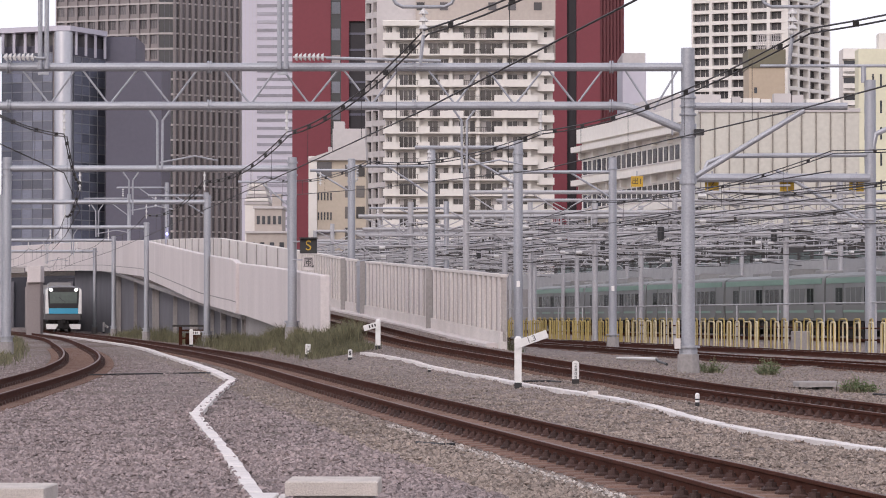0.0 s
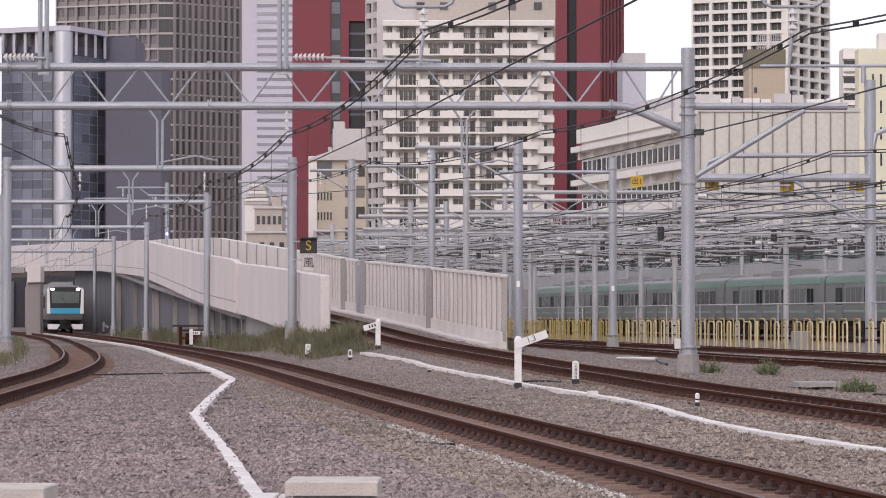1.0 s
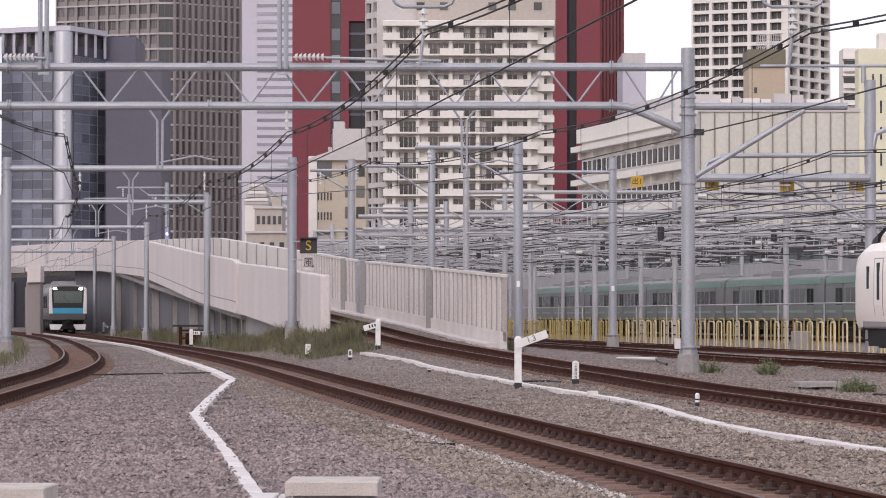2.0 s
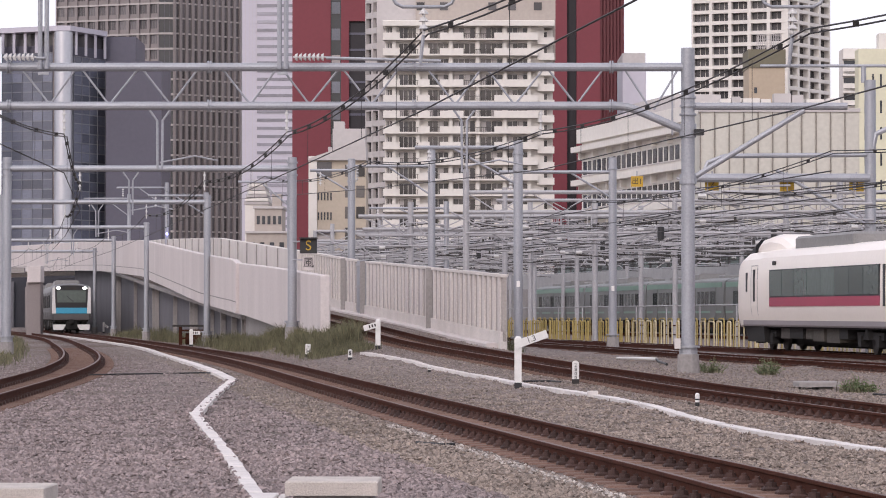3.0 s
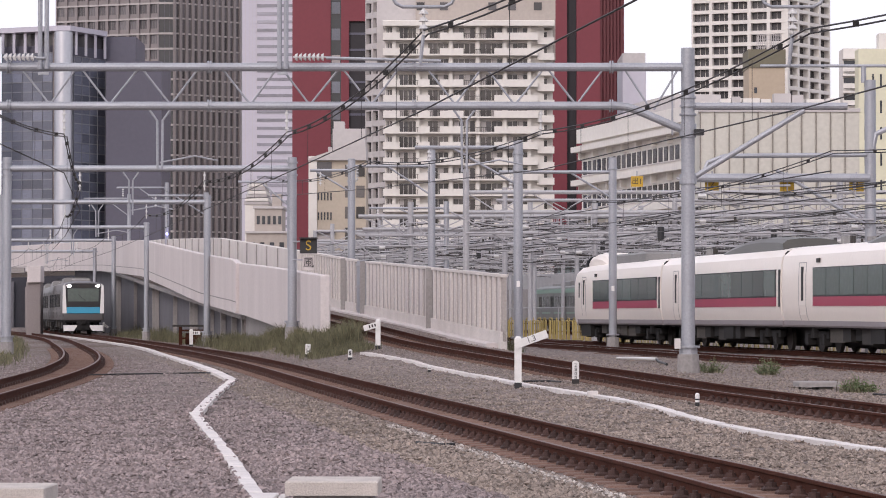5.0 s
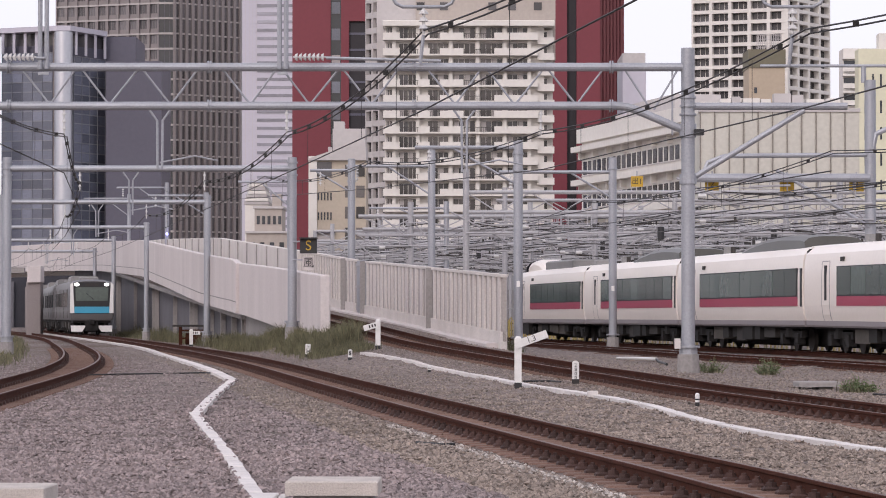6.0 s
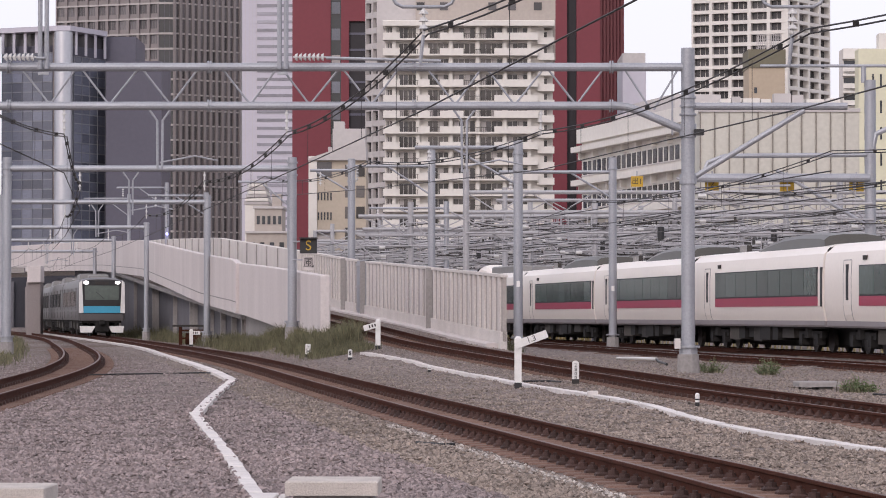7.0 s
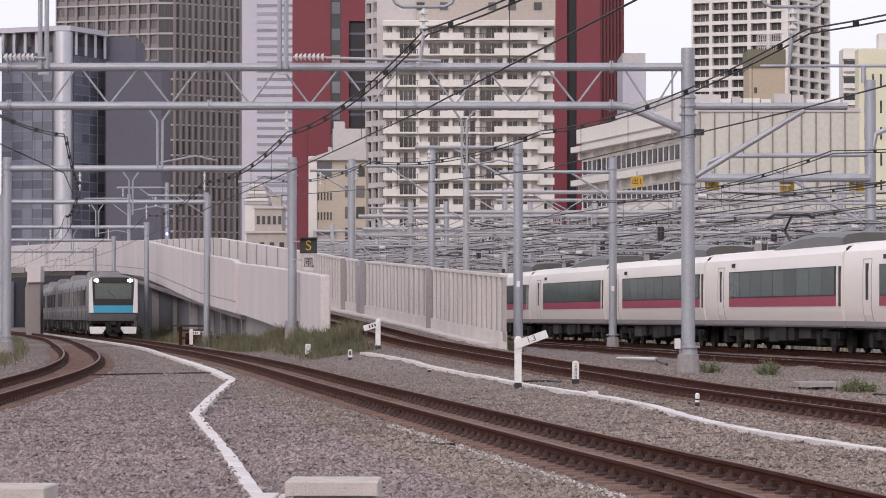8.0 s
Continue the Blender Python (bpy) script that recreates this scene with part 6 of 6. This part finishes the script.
part("tube", Geo().pipe([(5.75, 104, ground_z(5.75, 104) + 0.03), (6.2, 100.6, ground_z(6.2, 100.6) + 0.08), (6.62, 97.8, ground_z(6.62, 97.8) + 0.1)], 0.05, 8), WHITE, pl, smooth=True)
part("cable", Geo().pipe([(6.62, 97.8, ground_z(6.62, 97.8) + 0.1), (6.66, 97.2, ground_z(6.66, 97.2) + 0.03), (6.6, 93.0, ground_z(6.6, 93.0) + 0.03)], 0.04, 8), BLACK, pl, smooth=True)
for pts, lab in (([(-9.2, 79.5), (-8.0, 80.5), (-6.9, 81.2), (-6.2, 82), (-5.5, 80.6)], "thin black cable across the ballast"), ([(-0.35, 41.8), (0.0, 41.2), (0.15, 41.3)], "short black cable end by the rail"), ([(1.8, 70.5), (2.4, 70.2), (2.6, 69.6)], "short black cable by the post"), ([(8.6, 63), (9.6, 61.8), (10.5, 61)], "black cable on the ballast")):
    solo("cable", Geo().pipe([(x, y, ground_z(x, y) + 0.035) for x, y in pts], 0.022, 6), BLACK, lab, "cable", "loose cables", smooth=True)


# ---- grass ----
def grass(name, label, spots, seed):
    """Spots: x, y, spread across, spread along, number of blades, height."""
    rnd = np.random.RandomState(seed)
    v, f = [], []
    for sx, sy, wx, wy, n, h in spots:
        for i in range(n):
            x, y = sx + rnd.normal() * wx * 0.5, sy + rnd.uniform(-wy, wy)
            if abs(x - MAIN.x(y)) < 1.9 or abs(x - LEFT.x(y)) < 1.7 or abs(x - RAMP.x(y)) < 1.6:
                continue
            patch = noise.noise((x * 0.9, y * 0.22, seed * 3.1))
            if patch < rnd.uniform(-0.75, 0.0):
                continue
            z = ground_z(x, y) - 0.03
            hh = h * rnd.uniform(0.35, 1.15) * (1.0 + 0.9 * patch)
            a = rnd.uniform(0, 6.28)
            w = rnd.uniform(0.006, 0.014)
            lx, ly = rnd.normal() * 0.3 * hh, rnd.normal() * 0.3 * hh
            dx, dy = math.cos(a) * w, math.sin(a) * w
            o = len(v)
            v += [(x - dx, y - dy, z), (x + dx, y + dy, z), (x + dx * 0.8 + lx * 0.4, y + dy * 0.8 + ly * 0.4, z + hh * 0.6), (x - dx * 0.8 + lx * 0.4, y - dy * 0.8 + ly * 0.4, z + hh * 0.6), (x + lx, y + ly, z + hh)]
            f += [(o, o + 1, o + 2, o + 3), (o + 3, o + 2, o + 4)]
    me = bpy.data.meshes.new(name)
    me.from_pydata(v, [], f)
    me.materials.append(GRASS)
    tagged(new(name, me), label, "grass", kind="stuff")


def weeds(label, x, y, spread, h, n, seed):
    """A bushy weed: thin stems with many small leaves."""
    r = random.Random(seed)
    g = Geo()
    for i in range(n):
        a, d = r.uniform(0, 6.283), spread * math.sqrt(r.random())
        bx, by = x + 0.4 * d * math.cos(a), y + 0.4 * d * math.sin(a)
        base, tip = Vector((bx, by, ground_z(bx, by) - 0.02)), Vector((x + d * math.cos(a), y + d * math.sin(a), ground_z(x, y) + h * r.uniform(0.5, 1.1) * (1.15 - 0.6 * d / spread)))
        g.tube(base, tip, 0.006, 4, 0.003)
        for k in range(9):
            c = base.lerp(tip, r.uniform(0.25, 1.0))
            u = Vector((r.uniform(-1, 1), r.uniform(-1, 1), r.uniform(-0.4, 0.6))).normalized() * r.uniform(0.03, 0.065)
            v = u.cross(Vector((r.uniform(-1, 1), r.uniform(-1, 1), 1))).normalized() * 0.016
            g.raw([c, c + u * 0.5 + v, c + u, c + u * 0.5 - v], [(0, 1, 2, 3)], 1)
    ob = new("weed_clump", g.mesh("weed_clump", GRASS, LEAF))
    tagged(ob, label, "weeds", "weed clumps", kind="stuff")


LEAF = mat("weed_leaf", (0.145, 0.195, 0.085), 0.9, 0, 0.3, 3, 30, 0, per_island=0.3)
for k, (x, y, sp, h, n) in enumerate(((7.0, 82, 0.42, 0.42, 60), (8.35, 81, 0.45, 0.44, 80), (8.5, 65, 0.38, 0.36, 75), (8.85, 65.6, 0.25, 0.25, 30))):
    weeds("bushy pale green weed growing from the ballast", x, y, sp, h, n, 70 + k)

bank = []
for y in np.arange(96, 136, 1.0):
    wall_x = RAMP.x(y) - 2.6 if y > 104 else RAMP.x(y) - 2.0
    edge = MAIN.x(y) + 2.5
    if y < 96:
        edge = wall_x - 0.8
    n = 5
    for k in range(n):
        u = (k + 0.5) / n
        bank.append((edge + (wall_x - edge) * u, y, 0.5, 0.6, 210, 0.24 + 0.42 * u if y > 98 else 0.2))
grass("trackside_grass", "tall dry green grass along the foot of the ramp wall", bank, 3)
bank2 = []
for y in np.arange(136, 225, 2.0):
    for k in range(3):
        bank2.append((MAIN.x(y) + 2.9 + 0.75 * k, y, 0.6, 1.1, 130, 0.4 + 0.15 * k))
grass("trackside_grass", "thin green grass below the bridge ramp", bank2, 4)
grass("trackside_grass", "green grass beside the curved track", [(LEFT.x(y) - 2.6 - 0.7 * k, y, 0.6, 2.0, 220, 0.3) for y in np.arange(90, 200, 4.0) for k in range(4)], 5)
grass("weed_clump", "loose green weeds on the ballast", [(7.05, 82, 0.4, 0.8, 70, 0.25), (8.3, 81, 0.4, 1.0, 90, 0.25), (8.5, 65, 0.4, 0.6, 90, 0.2), (2.3, 103, 0.35, 2.0, 320, 0.5), (2.0, 108, 0.3, 2.0, 200, 0.5)], 6)

# ---- sleepers, fastenings and stones of the near tracks ----
FASTENER = Geo().box(-0.085, 0.085, -0.085, 0.085, -0.182, -0.14, e=0.018).tube((0.0, 0, -0.145), (0.0, 0, -0.095), 0.064, 8, 0.052).tube((0.0, 0, -0.096), (0.0, 0, -0.066), 0.028, 6).mesh("fastening", CLIP)
SLEEPER_MESH = Geo().box(-1.0, 1.0, -0.125, 0.125, -0.31, -0.178, e=0.02).mesh("sleeper", SLEEPER)


def bed(line, parent, y0, y1, step=0.6):
    s, s1 = line.s_of_y(y0), line.s_of_y(y1)
    rnd = random.Random(int(y0))
    while s < s1:
        p, d = line.at(s)
        m = Matrix.Translation(p) @ Matrix.Rotation(math.atan2(-d.x, d.y) + rnd.uniform(-0.01, 0.01), 4, "Z")
        part("sleeper", SLEEPER_MESH, None, parent).matrix_local = m
        for ox in (-0.68, -0.452, 0.452, 0.68):
            part("fastening", FASTENER, None, parent).matrix_local = m @ Matrix.Translation((ox, 0, 0)) @ Matrix.Rotation(math.pi if ox in (-0.452, 0.68) else 0, 4, "Z")
        s += step


def bed_far(line, parent, y0, y1, step=0.6):
    s, s1 = line.s_of_y(y0), line.s_of_y(y1)
    g, h = Geo(), Geo()
    while s < s1:
        p, d = line.at(s)
        m = Matrix.Translation(p) @ Matrix.Rotation(math.atan2(-d.x, d.y), 4, "Z")
        g.box(-1.0, 1.0, -0.12, 0.12, -0.31, -0.178, m)
        for ox in (-0.68, -0.452, 0.452, 0.68):
            h.box(ox - 0.06, ox + 0.06, -0.055, 0.055, -0.18, -0.115, m)
        s += step
    tagged(part("sleepers", g, SLEEPER, parent), kind="stuff")
    tagged(part("fastenings", h, CLIP, parent), kind="stuff")


bed(MAIN, track_main, 24, 60)
bed_far(MAIN, track_main, 60, 130)
bed(RAMP, track_ramp, 38, 58)
bed_far(RAMP, track_ramp, 58, 135)
bed_far(LEFT, track_left, 40, 140)
bed_far(NEARYARD, track_yard, 50, 130)


def stones(name, label, n, place, lo, hi, material, seed):
    """Broken stones: each an uneven eight-faced lump."""
    r = np.random.RandomState(seed)
    pts = place(r, n)
    n = len(pts)
    base = np.array([(1, 0, 0), (0, 1, 0), (-1, 0, 0), (0, -1, 0), (0, 0, 0.75), (0, 0, -0.75)], float)
    size = r.uniform(lo, hi, (n, 1, 1)) * r.uniform(0.6, 1.3, (n, 1, 3))
    shape = base[None] * r.uniform(0.65, 1.25, (n, 6, 1)) + r.normal(0, 0.13, (n, 6, 3))
    shape *= size
    a = r.uniform(0, 6.283, n)
    b = r.uniform(-0.7, 0.7, n)
    ca, sa, cb, sb2 = np.cos(a)[:, None], np.sin(a)[:, None], np.cos(b)[:, None], np.sin(b)[:, None]
    x, y, z = shape[..., 0], shape[..., 1], shape[..., 2]
    y, z = y * cb - z * sb2, y * sb2 + z * cb
    x, y = x * ca - y * sa, x * sa + y * ca
    v = np.stack([x, y, z], -1) + pts[:, None, :]
    tri = np.array([(0, 1, 4), (1, 2, 4), (2, 3, 4), (3, 0, 4), (1, 0, 5), (2, 1, 5), (3, 2, 5), (0, 3, 5)])
    f = (tri[None] + 6 * np.arange(n)[:, None, None]).reshape(-1, 3)
    me = bpy.data.meshes.new(name)
    me.from_pydata(v.reshape(-1, 3).tolist(), [], f.tolist())
    me.materials.append(material)
    tagged(new(name, me), label, "stones", kind="stuff")


def on_ballast(r, n):
    y = 27 / (1 - r.uniform(0, 1, n) * (1 - 27 / 112.0))
    x = r.uniform(-0.155, 0.155, n) * y
    out = []
    for xi, yi in zip(x, y):
        if abs(xi - MAIN.x(yi)) < 1.12 or abs(xi - RAMP.x(yi)) < 1.05 or abs(xi - LEFT.x(yi)) < 1.05:
            continue
        out.append((xi, yi, ground_z(xi, yi) + 0.006 + relief(xi, yi)))
    return np.array(out)


def chip_line(r, n):
    out = []
    for i in range(n):
        y = r.uniform(26, 48)
        x = MAIN.x(y) - 1.3 + r.normal() * 0.06
        out.append((x, y, ground_z(x, y) + 0.03))
    return np.array(out)


def in_bed(r, n):
    out = []
    for i in range(n):
        line = (MAIN, RAMP, LEFT)[i % 3]
        y = r.uniform(26, 70) if line is MAIN else r.uniform(42, 95)
        x = line.x(y) + r.uniform(-1.15, 1.15)
        out.append((x, y, line.height(y) - 0.212))
    return np.array(out)


STONE = mat("broken_granite_stone", (0.262, 0.212, 0.205), 0.9, 0, 0.3, 0.18, 20, 0, per_island=0.45, tint=(0.19, 0.158, 0.156))
STONE_TAN = mat("tan_granite_stone", (0.262, 0.215, 0.184), 0.9, 0, 0.3, 0.18, 20, 0, per_island=0.45, tint=(0.19, 0.155, 0.13))
PALE_CHIP = mat("pale_chipping", (0.42, 0.38, 0.35), 0.9, 0, 0.2, 2, 20, 0, per_island=0.4)
STONE_RUST = mat("rust_dusted_stone", (0.098, 0.057, 0.04), 0.95, 0, 0.25, 2, 20, 0, per_island=0.4)


def west(place):
    return lambda r, n: np.array([p for p in place(r, n) if p[0] < MAIN.x(p[1]) - 2.4])


def east(place):
    return lambda r, n: np.array([p for p in place(r, n) if p[0] >= MAIN.x(p[1]) - 2.4])


stones("ballast_stones", "grey rose crushed ballast stones", 125000, west(on_ballast), 0.018, 0.036, STONE, 1)
stones("ballast_stones", "grey tan crushed ballast stones between the tracks", 125000, east(on_ballast), 0.018, 0.036, STONE_TAN, 1)


def coarse(r, n):
    y = 26.5 / (1 - r.uniform(0, 1, n) * (1 - 26.5 / 62.0))
    x = r.uniform(-0.15, 0.15, n) * y
    return np.array([(a, b, ground_z(a, b) + 0.012 + relief(a, b)) for a, b in zip(x, y) if abs(a - MAIN.x(b)) > 1.25 and abs(a - RAMP.x(b)) > 1.2 and a > LEFT.x(b) + 1.2])


def spill(r, n):
    """Stones that have rolled over the edges of the trough lids."""
    line = Line([(-1.6, 28), (-2.08, 32.8), (-2.65, 38.5), (-4.07, 51.7), (-4.5, 62), (-4.9, 73.1)], lambda y: 0.0)
    out = []
    for y in r.uniform(27, 73, n):
        x = line.x(y) + r.choice((-0.105, -0.105, -0.105, 0.1)) + r.normal() * 0.022
        out.append((x, y, ground_z(x, y) + 0.078))
    return np.array(out)


stones("coarse_stones", "coarse grey and rose ballast stones", 15000, west(coarse), 0.028, 0.05, STONE, 5)
stones("coarse_stones", "coarse grey tan ballast stones", 15000, east(coarse), 0.026, 0.045, STONE_TAN, 5)
stones("spilled_stones", "ballast stones lying over the trough edges", 330, spill, 0.022, 0.045, STONE, 6)
stones("white_chippings", "line of pale chippings along the sleeper ends", 520, chip_line, 0.014, 0.03, PALE_CHIP, 2)
stones("bed_stones", "rust dusted stones between the rails", 9000, in_bed, 0.02, 0.04, STONE_RUST, 3)


motions()
